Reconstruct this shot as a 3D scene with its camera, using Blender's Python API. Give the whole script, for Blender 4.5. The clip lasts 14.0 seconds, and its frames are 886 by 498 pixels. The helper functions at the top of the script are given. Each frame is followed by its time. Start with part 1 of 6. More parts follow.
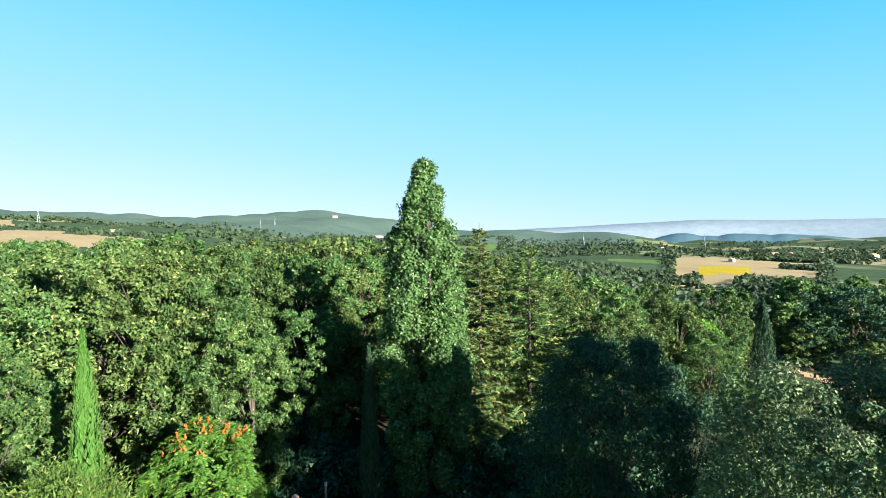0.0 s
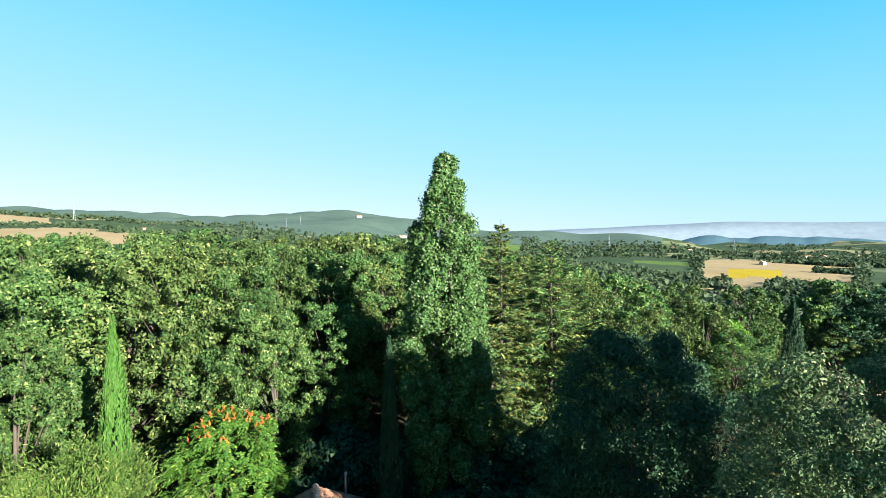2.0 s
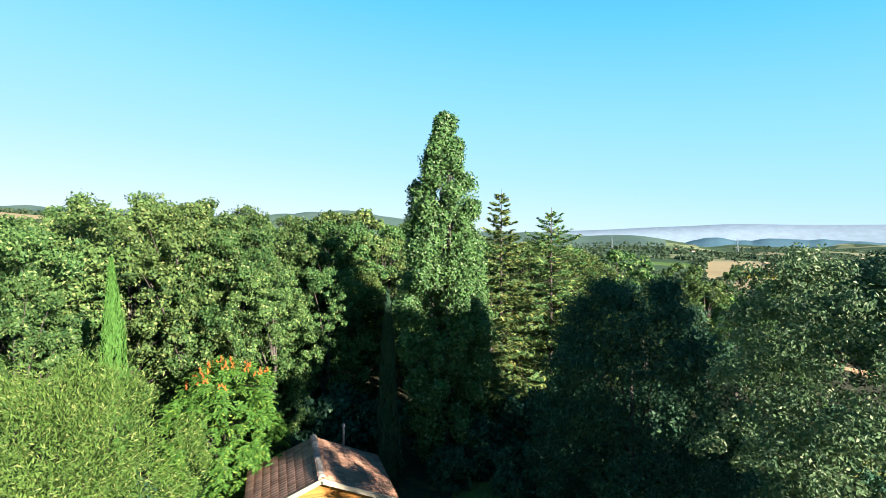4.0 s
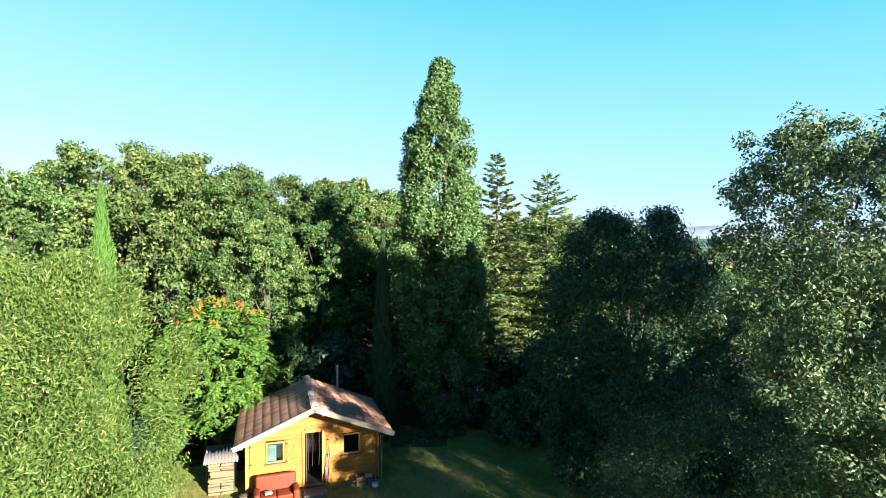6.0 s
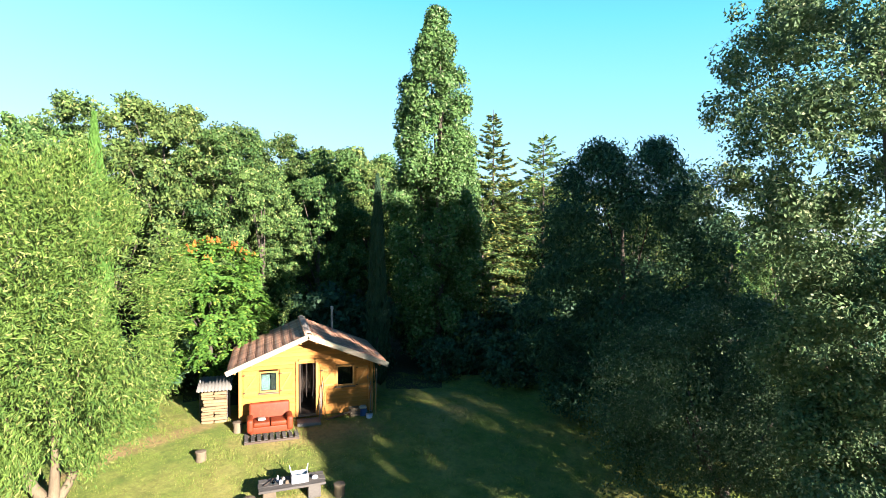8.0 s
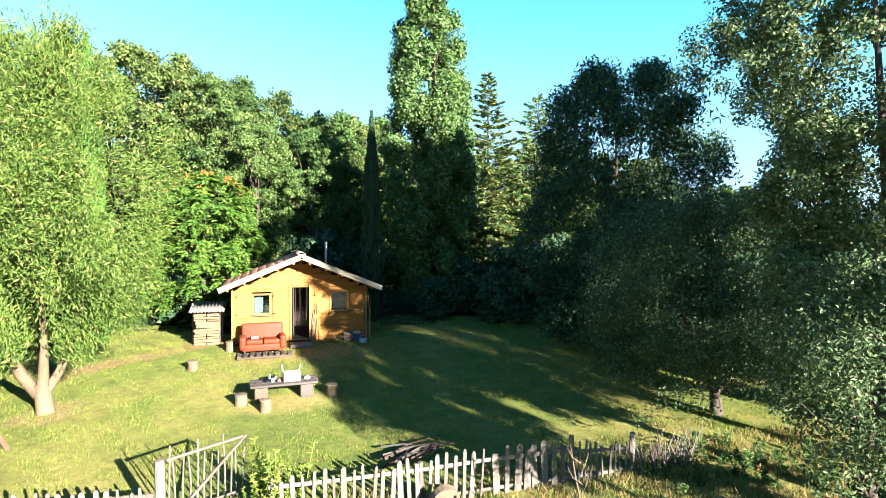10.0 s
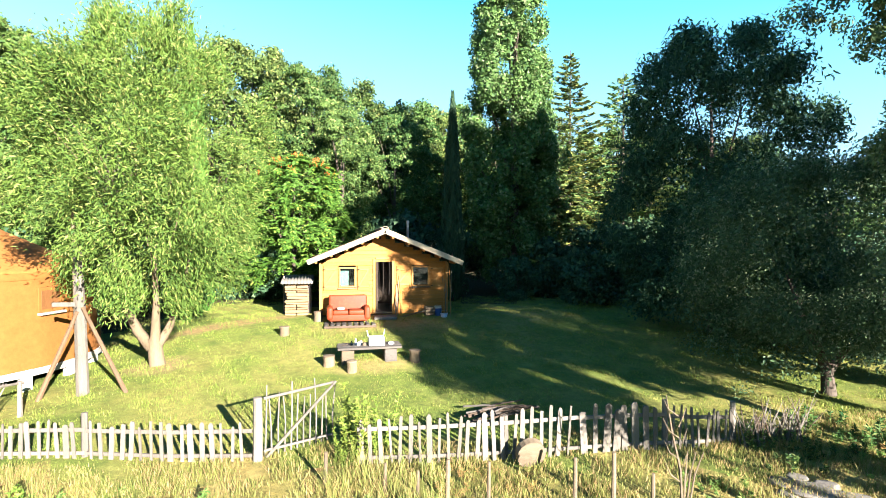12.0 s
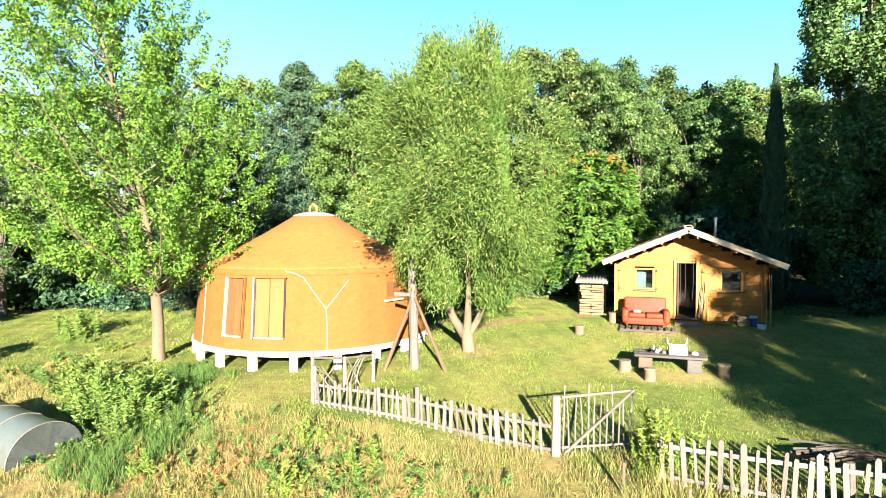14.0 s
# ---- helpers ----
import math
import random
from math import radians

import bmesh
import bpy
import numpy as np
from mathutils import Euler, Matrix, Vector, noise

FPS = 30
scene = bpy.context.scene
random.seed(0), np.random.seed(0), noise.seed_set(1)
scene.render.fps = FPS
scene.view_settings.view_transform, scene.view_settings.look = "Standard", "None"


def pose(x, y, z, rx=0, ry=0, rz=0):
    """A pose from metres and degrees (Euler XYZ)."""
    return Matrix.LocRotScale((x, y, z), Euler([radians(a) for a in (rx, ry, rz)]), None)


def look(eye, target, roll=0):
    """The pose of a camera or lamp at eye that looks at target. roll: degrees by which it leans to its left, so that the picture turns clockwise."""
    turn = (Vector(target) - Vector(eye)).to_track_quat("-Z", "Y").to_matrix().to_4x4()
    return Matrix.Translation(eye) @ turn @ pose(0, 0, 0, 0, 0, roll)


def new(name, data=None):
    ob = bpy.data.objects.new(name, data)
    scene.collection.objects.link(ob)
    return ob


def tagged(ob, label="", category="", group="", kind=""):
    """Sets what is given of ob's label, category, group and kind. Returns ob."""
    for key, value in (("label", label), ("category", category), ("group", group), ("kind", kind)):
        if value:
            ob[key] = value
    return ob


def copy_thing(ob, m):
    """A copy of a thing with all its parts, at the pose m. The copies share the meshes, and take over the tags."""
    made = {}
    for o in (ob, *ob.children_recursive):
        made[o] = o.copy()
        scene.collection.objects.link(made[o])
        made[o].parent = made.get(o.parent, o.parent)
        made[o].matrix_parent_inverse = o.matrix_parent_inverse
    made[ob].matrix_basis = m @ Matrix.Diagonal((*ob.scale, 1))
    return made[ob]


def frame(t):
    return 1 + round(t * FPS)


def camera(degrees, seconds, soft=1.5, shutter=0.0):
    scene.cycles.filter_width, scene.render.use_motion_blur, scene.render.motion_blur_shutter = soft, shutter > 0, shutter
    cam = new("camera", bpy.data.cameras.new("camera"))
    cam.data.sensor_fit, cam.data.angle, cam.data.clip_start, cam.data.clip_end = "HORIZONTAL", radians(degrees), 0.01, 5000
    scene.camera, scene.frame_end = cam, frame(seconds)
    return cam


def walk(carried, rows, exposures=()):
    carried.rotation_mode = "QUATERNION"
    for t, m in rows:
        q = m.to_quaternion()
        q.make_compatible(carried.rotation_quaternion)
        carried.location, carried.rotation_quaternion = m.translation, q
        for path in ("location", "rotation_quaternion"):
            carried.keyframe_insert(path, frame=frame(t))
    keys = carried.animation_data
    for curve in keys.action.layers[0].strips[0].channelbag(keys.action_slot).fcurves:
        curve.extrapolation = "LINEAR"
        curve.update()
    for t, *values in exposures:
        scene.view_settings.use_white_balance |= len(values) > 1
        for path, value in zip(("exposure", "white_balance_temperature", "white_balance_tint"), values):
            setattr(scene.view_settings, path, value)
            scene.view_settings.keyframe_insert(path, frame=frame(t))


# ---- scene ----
cam = camera(79.02, 14.0, 0.5)
PATH = [
    (0, pose(-1.568, -20.761, 14.732, 88.281, 0.720, -20.341)),
    (0.5, pose(-1.491, -20.747, 14.734, 88.302, 0.605, -18.756)),
    (1, pose(-1.475, -20.731, 14.730, 88.306, 0.482, -18.269)),
    (1.5, pose(-1.453, -20.775, 14.696, 88.288, 0.394, -17.998)),
    (2, pose(-1.466, -20.865, 14.406, 88.348, 0.338, -17.829)),
    (2.5, pose(-1.413, -20.909, 13.969, 88.422, 0.274, -17.670)),
    (3, pose(-1.353, -20.973, 13.407, 88.482, 0.198, -17.517)),
    (3.2, pose(-1.329, -20.997, 13.166, 88.484, 0.186, -17.484)),
    (5.3, pose(-1.345, -20.947, 10.453, 88.487, -0.247, -17.838)),
    (5.5, pose(-1.330, -20.911, 10.155, 88.465, -0.236, -17.915)),
    (6, pose(-1.277, -20.831, 9.453, 88.556, -0.115, -18.015)),
    (6.5, pose(-1.237, -20.816, 8.857, 88.510, -0.198, -18.016)),
    (7, pose(-1.198, -20.808, 8.256, 88.421, -0.253, -18.020)),
    (7.5, pose(-1.172, -20.852, 7.595, 88.409, -0.271, -18.074)),
    (8, pose(-1.137, -20.913, 6.830, 88.506, -0.227, -18.188)),
    (8.5, pose(-1.055, -20.979, 6.009, 88.653, -0.113, -18.201)),
    (9, pose(-0.990, -20.997, 5.204, 88.724, -0.027, -18.213)),
    (9.2, pose(-0.964, -20.994, 4.913, 88.746, -0.004, -18.237)),
    (11.3, pose(-1.126, -20.901, 2.784, 89.163, -0.243, -18.897)),
    (11.5, pose(-1.116, -20.875, 2.791, 89.119, -0.215, -17.863)),
    (12, pose(-1.163, -20.893, 2.856, 88.821, -0.147, -10.327)),
    (12.5, pose(-1.220, -20.932, 2.925, 88.440, -0.159, 1.113)),
    (13, pose(-1.257, -20.966, 2.978, 88.196, -0.074, 11.595)),
    (13.5, pose(-1.264, -20.973, 3.027, 88.142, 0.102, 17.837)),
    (14, pose(-1.278, -20.976, 3.056, 88.209, 0.113, 20.059)),
]
EXPOSURES = ((0.0, 2.60, 5450, 11), (3.0, 2.60, 5450, 12), (6.0, 2.85, 5600, 19), (9.0, 3.17, 5700, 20), (11.5, 3.38, 5700, 18), (14.0, 3.20, 5800, 16))
walk(cam, PATH, EXPOSURES)

# ---- world, sun, exposure ----
SUN_AZ = Vector((0.41, -0.912))          # horizontal way to the sun
SUN_EL = radians(17.0)
wd = bpy.data.worlds.new("sky")
scene.world = wd
wd.use_nodes = True
wn = wd.node_tree.nodes
sky = wn.new("ShaderNodeTexSky")
sky.sky_type = "NISHITA"
sky.sun_disc = False
sky.sun_elevation = SUN_EL
sky.sun_rotation = math.atan2(SUN_AZ.x, SUN_AZ.y)
sky.altitude = 300
sky.air_density = 1.0
sky.dust_density = 0.1
sky.ozone_density = 2.0
# the clear sky of the place: cyan above, milky towards the horizon, hazier on the west side
def gradient(nt, fac, stops):
    n = nt.nodes.new("ShaderNodeValToRGB")
    el = n.color_ramp.elements
    while len(el) < len(stops):
        el.new(0.5)
    for e, (p, c) in zip(el, stops):
        e.position, e.color = p, (*c, 1.0)
    nt.links.new(fac, n.inputs[0])
    return n.outputs[0]


way, tilt, haze = wn.new("ShaderNodeTexCoord"), wn.new("ShaderNodeVectorMath"), wn.new("ShaderNodeMix")
tilt.operation = "DOT_PRODUCT"
tilt.inputs[1].default_value = (0.10, -0.02, 1.0)
wd.node_tree.links.new(way.outputs["Generated"], tilt.inputs[0])
SKY = ((0.0, (0.135, 0.149, 0.146)), (0.05, (0.113, 0.145, 0.151)), (0.13, (0.085, 0.137, 0.156)), (0.24, (0.061, 0.129, 0.153)),
       (0.40, (0.028, 0.108, 0.147)), (0.60, (0.006, 0.046, 0.105)), (1.0, (0.004, 0.026, 0.075)))
clear = gradient(wd.node_tree, tilt.outputs["Value"], SKY)
haze.data_type, haze.inputs[0].default_value = "RGBA", 0.94
gain = wn.new("ShaderNodeVectorMath")
gain.operation = "SCALE"
gain.inputs[3].default_value = 20.0
wd.node_tree.links.new(clear, gain.inputs[0])
wd.node_tree.links.new(sky.outputs[0], haze.inputs[6])
wd.node_tree.links.new(gain.outputs[0], haze.inputs[7])
wd.node_tree.links.new(haze.outputs[2], wn["Background"].inputs[0])
wn["Background"].inputs[1].default_value = 0.05
sun = new("sun", bpy.data.lights.new("sun", "SUN"))
sun.data.energy = 5.0
sun.data.angle = radians(0.55)
sun.data.color = (1.0, 0.90, 0.73)
sun.matrix_world = look((40 * SUN_AZ.x, 40 * SUN_AZ.y, 40 * math.tan(SUN_EL)), (0, 0, 0))


# ---- materials ----
def nodes_of(name):
    m = bpy.data.materials.new(name)
    m.use_nodes = True
    nt = m.node_tree
    return m, nt, nt.nodes, nt.links, nt.nodes["Principled BSDF"]


def rgba(c):
    return (c[0], c[1], c[2], 1.0)


def mixed(nt, fac, a, b, blend="MIX"):
    """A colour mix; fac, a and b are sockets or values."""
    n = nt.nodes.new("ShaderNodeMix")
    n.data_type = "RGBA"
    n.blend_type = blend
    for k, v in ((0, fac), (6, a), (7, b)):
        if isinstance(v, bpy.types.NodeSocket):
            nt.links.new(v, n.inputs[k])
        else:
            n.inputs[k].default_value = v if k == 0 else rgba(v)
    return n.outputs[2]


def noise_of(nt, scale, detail=4.0, rough=0.6, stretch=None, where="Object"):
    tc = nt.nodes.new("ShaderNodeTexCoord")
    n = nt.nodes.new("ShaderNodeTexNoise")
    n.inputs["Scale"].default_value = scale
    n.inputs["Detail"].default_value = detail
    n.inputs["Roughness"].default_value = rough
    src = nt.nodes.new("ShaderNodeNewGeometry").outputs["Position"] if where == "World" else tc.outputs[where]
    if stretch:
        mp = nt.nodes.new("ShaderNodeMapping")
        mp.inputs["Scale"].default_value = stretch
        nt.links.new(src, mp.inputs[0])
        src = mp.outputs[0]
    nt.links.new(src, n.inputs["Vector"])
    return n.outputs["Fac"]


def ramp(nt, fac, lo, hi):
    n = nt.nodes.new("ShaderNodeMapRange")
    n.inputs["From Min"].default_value = lo
    n.inputs["From Max"].default_value = hi
    nt.links.new(fac, n.inputs["Value"])
    return n.outputs["Result"]


def bumped(nt, bsdf, height, strength, distance=0.02):
    b = nt.nodes.new("ShaderNodeBump")
    b.inputs["Strength"].default_value = strength
    b.inputs["Distance"].default_value = distance
    nt.links.new(height, b.inputs["Height"])
    nt.links.new(b.outputs[0], bsdf.inputs["Normal"])


def surface(name, c1, c2, scale=4.0, rough=0.7, bump=0.4, stretch=None, metal=0.0, wear=None, vary=0.25, where="Object"):
    """A two-scale surface: broad stains, fine grain, a little difference from piece to piece."""
    m, nt, nd, ln, b = nodes_of(name)
    broad = noise_of(nt, scale * 0.35, 3, 0.6, stretch, where)
    fine = noise_of(nt, scale * 5.0, 5, 0.7, stretch, where)
    col = mixed(nt, ramp(nt, broad, 0.35, 0.65), c1, c2)
    col = mixed(nt, 0.35, col, mixed(nt, ramp(nt, fine, 0.3, 0.7), [v * 0.6 for v in c1], [min(1, v * 1.25) for v in c2]))
    if wear:
        spots = noise_of(nt, scale * 1.3, 6, 0.75, None, where)
        col = mixed(nt, ramp(nt, spots, 0.56, 0.72), col, wear)
    oi = nd.new("ShaderNodeObjectInfo")
    v = nd.new("ShaderNodeMapRange")
    v.inputs["To Min"].default_value = 1.0 - vary
    v.inputs["To Max"].default_value = 1.0 + vary * 0.6
    ln.new(oi.outputs["Random"], v.inputs["Value"])
    hsv = nd.new("ShaderNodeHueSaturation")
    ln.new(v.outputs[0], hsv.inputs["Value"])
    ln.new(col, hsv.inputs["Color"])
    ln.new(hsv.outputs[0], b.inputs["Base Color"])
    b.inputs["Roughness"].default_value = rough
    b.inputs["Metallic"].default_value = metal
    b.inputs["Specular IOR Level"].default_value = 0.5 if rough < 0.5 else (0.03 if rough >= 0.95 else 0.15)
    if bump:
        bumped(nt, b, fine, bump)
    return m


def leafy(name, c1, c2, c3=None, through_light=0.35, rough=0.5, share=0.12, apart=0.12):
    """Leaves: each leaf its own tone between c1 and c2, some of them c3, some trees lighter; light passes through."""
    m, nt, nd, ln, b = nodes_of(name)
    geo = nd.new("ShaderNodeNewGeometry")
    oi = nd.new("ShaderNodeObjectInfo")
    col = mixed(nt, geo.outputs["Random Per Island"], c1, c2)
    patch = noise_of(nt, 0.55, 3, 0.6)
    col = mixed(nt, ramp(nt, patch, 0.38, 0.68), col, mixed(nt, 0.5, col, c2))
    if c3:
        odd = nd.new("ShaderNodeMath")
        odd.operation = "LESS_THAN"
        odd.inputs[1].default_value = share
        wn3 = nd.new("ShaderNodeTexWhiteNoise")
        wn3.noise_dimensions = "1D"
        ln.new(geo.outputs["Random Per Island"], wn3.inputs["W"])
        ln.new(wn3.outputs["Value"], odd.inputs[0])
        col = mixed(nt, odd.outputs[0], col, c3)
    v = nd.new("ShaderNodeMapRange")
    v.inputs["To Min"].default_value = 1.0 - apart
    v.inputs["To Max"].default_value = 1.0 + apart
    ln.new(oi.outputs["Random"], v.inputs["Value"])
    h = nd.new("ShaderNodeMapRange")
    h.inputs["To Min"].default_value = 0.5 - apart * 0.13
    h.inputs["To Max"].default_value = 0.5 + apart * 0.1
    scr = nd.new("ShaderNodeTexWhiteNoise")
    scr.noise_dimensions = "1D"
    ln.new(oi.outputs["Random"], scr.inputs["W"])
    ln.new(scr.outputs["Value"], h.inputs["Value"])
    hsv = nd.new("ShaderNodeHueSaturation")
    ln.new(v.outputs[0], hsv.inputs["Value"])
    ln.new(h.outputs[0], hsv.inputs["Hue"])
    ln.new(col, hsv.inputs["Color"])
    ln.new(hsv.outputs[0], b.inputs["Base Color"])
    b.inputs["Roughness"].default_value = rough
    b.inputs["Specular IOR Level"].default_value = 0.08
    tr = nd.new("ShaderNodeBsdfTranslucent")
    ln.new(hsv.outputs[0], tr.inputs[0])
    mx = nd.new("ShaderNodeMixShader")
    mx.inputs[0].default_value = through_light
    ln.new(b.outputs[0], mx.inputs[1])
    ln.new(tr.outputs[0], mx.inputs[2])
    ln.new(mx.outputs[0], nd["Material Output"].inputs[0])
    return m


def plain(name, c, rough=0.5, metal=0.0):
    return surface(name, c, [v * 0.88 for v in c], 6.0, rough, 0.08, metal=metal, vary=0.05)


LEAF_OAK = leafy("oak_leaves", (0.014, 0.040, 0.012), (0.078, 0.124, 0.028), (0.16, 0.185, 0.055), 0.28, 0.5, 0.10, 0.22)
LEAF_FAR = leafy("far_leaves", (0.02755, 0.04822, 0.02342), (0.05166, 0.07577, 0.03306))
LEAF_POPLAR = leafy("poplar_leaves", (0.022, 0.062, 0.018), (0.092, 0.150, 0.038), (0.165, 0.205, 0.090), 0.3, 0.5, 0.12, 0.02)
LEAF_NEEDLE = leafy("conifer_needles", (0.030, 0.076, 0.024), (0.100, 0.152, 0.038), (0.210, 0.215, 0.050), 0.25, 0.5, 0.25)
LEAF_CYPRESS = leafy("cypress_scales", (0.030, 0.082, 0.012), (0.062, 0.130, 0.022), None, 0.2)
# scales with shade worked into a darker green; also used on the pines
LEAF_CYPRESS_SHADED = leafy("shade_darkened_cypress_scales", (0.016, 0.040, 0.020), (0.040, 0.074, 0.034), None, 0.15)
LEAF_WILLOW = leafy("willow_leaves", (0.022, 0.056, 0.010), (0.096, 0.146, 0.024), (0.165, 0.185, 0.048), 0.28, 0.5, 0.12, 0.02)
LEAF_SUMAC = leafy("compound_leaves", (0.024, 0.068, 0.010), (0.070, 0.140, 0.017), (0.13, 0.18, 0.024), 0.3, 0.5, 0.12, 0.02)
LEAF_LIME = leafy("light_leaves", (0.0765, 0.135, 0.0216), (0.153, 0.207, 0.0315), (0.225, 0.252, 0.045), 0.35)
# walnut green lowered so that the colour itself holds part of the shade
LEAF_SHADE_DARK = leafy("shade_darkened_leaves", (0.012, 0.034, 0.017), (0.040, 0.080, 0.036), (0.075, 0.125, 0.052), 0.25)
LEAF_PINE = leafy("pine_needles", (0.018, 0.042, 0.020), (0.055, 0.090, 0.040), (0.10, 0.125, 0.055), 0.2)
LEAF_HORNBEAM = leafy("hornbeam_leaves", (0.024, 0.060, 0.013), (0.088, 0.134, 0.028), (0.14, 0.165, 0.05), 0.3, 0.5, 0.08)
LEAF_APPLE = leafy("apple_leaves", (0.012, 0.032, 0.014), (0.060, 0.098, 0.040), (0.14, 0.17, 0.09), 0.28, 0.4, 0.10)
LEAF_SILVER = leafy("grey_green_leaves", (0.018, 0.048, 0.020), (0.100, 0.150, 0.056), (0.21, 0.24, 0.115), 0.35, 0.5, 0.12)
LEAF_MAPLE = leafy("maple_leaves", (0.040, 0.108, 0.012), (0.104, 0.190, 0.022), (0.165, 0.225, 0.036), 0.35, 0.5, 0.08)
LEAF_WEED = leafy("weed_leaves", (0.050, 0.105, 0.024), (0.115, 0.180, 0.036), (0.19, 0.22, 0.06), 0.35)
LEAF_HERB = leafy("broad_weed_leaves", (0.080, 0.138, 0.026), (0.165, 0.230, 0.042), (0.23, 0.25, 0.07), 0.38)
LEAF_DRY = leafy("dry_leaves", (0.160, 0.104, 0.032), (0.285, 0.200, 0.064), None, 0.3)
SEEDS = leafy("orange_seed_heads", (0.24, 0.06, 0.01), (0.32, 0.11, 0.016), None, 0.2)
GRASS = leafy("grass_blades", (0.068, 0.116, 0.016), (0.152, 0.190, 0.032), (0.24, 0.215, 0.058), 0.3, 0.6, 0.14)
FRESH = leafy("fresh_grass_blades", (0.035, 0.085, 0.018), (0.085, 0.150, 0.030), None, 0.3, 0.6)
STRAW = leafy("dry_grass_blades", (0.082, 0.118, 0.024), (0.190, 0.186, 0.050), (0.27, 0.205, 0.08), 0.3, 0.6, 0.32)
BARK = surface("bark", (0.04019, 0.03015, 0.0201), (0.08039, 0.06364, 0.04689), 5.0, 0.9, 0.9, (1, 1, 0.25))
BARK_PALE = surface("pale_bark", (0.076, 0.056, 0.031), (0.128, 0.098, 0.057), 5.0, 0.85, 0.7, (1, 1, 0.3))
WOOD_HUT = surface("oiled_pine_boards", (0.226, 0.093, 0.0145), (0.298, 0.127, 0.022), 3.0, 0.55, 0.3, (0.35, 3, 6), vary=0.22)
WOOD_TRIM = surface("yellow_pine_trim", (0.2204, 0.1024, 0.02101), (0.2735, 0.1389, 0.035), 3.0, 0.55, 0.25, (3, 3, 0.4), vary=0.15)
WOOD_GREY = surface("silvered_wood", (0.08874, 0.07543, 0.05768), (0.1419, 0.1243, 0.09537), 4.0, 0.85, 0.6, (4, 4, 0.5), wear=(0.07543, 0.06212, 0.04437), vary=0.3)
WOOD_SAWN = surface("pale_sawn_wood", (0.08352, 0.06055, 0.0355), (0.1294, 0.1002, 0.06264), 4.0, 0.8, 0.5, (0.6, 4, 4), wear=(0.07099, 0.0522, 0.03341), vary=0.3)
WOOD_PALE = surface("sun_bleached_board", (0.24, 0.19, 0.12), (0.31, 0.255, 0.17), 3.0, 0.85, 0.4, (0.4, 3, 6), wear=(0.17, 0.135, 0.09))
WOOD_LOG = surface("split_log_wood", (0.135, 0.090, 0.042), (0.195, 0.138, 0.068), 4.0, 0.85, 0.5, (0.6, 4, 4), wear=(0.085, 0.058, 0.03), vary=0.3)
# darker and browner than the mast's own wood
WOOD_BRACE = surface("dark_brown_pole", (0.060, 0.036, 0.018), (0.105, 0.066, 0.036), 5.0, 0.8, 0.5, (3, 3, 0.4))
# brown boards, their tone lowered further for the shade beside the jamb
WOOD_BROWN = surface("shade_darkened_brown_boards", (0.085, 0.036, 0.010), (0.115, 0.052, 0.015), 4.0, 0.7, 0.3, (4, 4, 0.4))
WHITEWASH = surface("whitewashed_wood", (0.27, 0.25, 0.21), (0.34, 0.32, 0.27), 4.0, 0.85, 0.5, (4, 4, 0.5), wear=(0.17, 0.15, 0.12), vary=0.15)
WOOD_TABLE = surface("greyed_planks", (0.04555, 0.03872, 0.03097), (0.07745, 0.06834, 0.05466), 4.0, 0.85, 0.5, (0.5, 4, 4), wear=(0.03188, 0.02733, 0.02277))
WOOD_DARK = surface("dark_wood", (0.04019, 0.02813, 0.01809), (0.06834, 0.04823, 0.03215), 4.0, 0.8, 0.5, (0.6, 4, 4))
TILE = surface("clay_roof_tile", (0.3028, 0.1325, 0.06938), (0.3785, 0.2207, 0.1261), 6.0, 0.85, 0.5, wear=(0.2137, 0.1943, 0.1457), vary=0.3)
TILE_RIDGE = surface("pale_ridge_tile", (0.2144, 0.1675, 0.1206), (0.268, 0.2211, 0.1675), 6.0, 0.85, 0.4, wear=(0.2345, 0.2144, 0.1742))
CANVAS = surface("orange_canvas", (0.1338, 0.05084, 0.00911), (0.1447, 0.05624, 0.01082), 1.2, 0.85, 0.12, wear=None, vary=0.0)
# same canvas, lightened to offset the low sun grazing the roof
CANVAS_ROOF = surface("lightened_orange_canvas", (0.185, 0.074, 0.0145), (0.200, 0.081, 0.017), 1.2, 0.85, 0.12, wear=None, vary=0.0)
WOOD_YELLOW = surface("yellow_door_boards", (0.126, 0.055, 0.014), (0.150, 0.068, 0.019), 4.0, 0.7, 0.3, (4, 4, 0.4), vary=0.15)
CANVAS_WHITE = surface("cream_canvas", (0.2297, 0.1984, 0.1462), (0.2714, 0.2401, 0.1827), 2.0, 0.85, 0.2)
ROPE = plain("cream_rope", (0.3015, 0.2211, 0.1139), 0.85)
LEATHER = surface("red_leather", (0.1092, 0.01769, 0.004875), (0.1335, 0.02653, 0.007108), 5.0, 0.55, 0.25, wear=(0.1375, 0.03891, 0.01218), vary=0.05)
WHITE = plain("white_enamel", (0.3885, 0.3885, 0.3751), 0.35)
STEEL = plain("galvanised_steel", (0.3684, 0.3751, 0.3818), 0.4, 0.9)
DARK = plain("dark_interior", (0.0201, 0.01608, 0.0134), 0.8)
BLUE = plain("blue_plastic", (0.0134, 0.02412, 0.067), 0.4)
STONE = surface("pale_stone", (0.10, 0.088, 0.070), (0.145, 0.130, 0.106), 3.0, 0.9, 0.8, wear=(0.06, 0.055, 0.04))
EARTH = surface("bare_earth", (0.2734, 0.1658, 0.07687), (0.3873, 0.2513, 0.1221), 2.0, 0.95, 0.8)
FIBRE = surface("corrugated_sheet", (0.1045, 0.09145, 0.07182), (0.1394, 0.1263, 0.1002), 5.0, 0.85, 0.3)
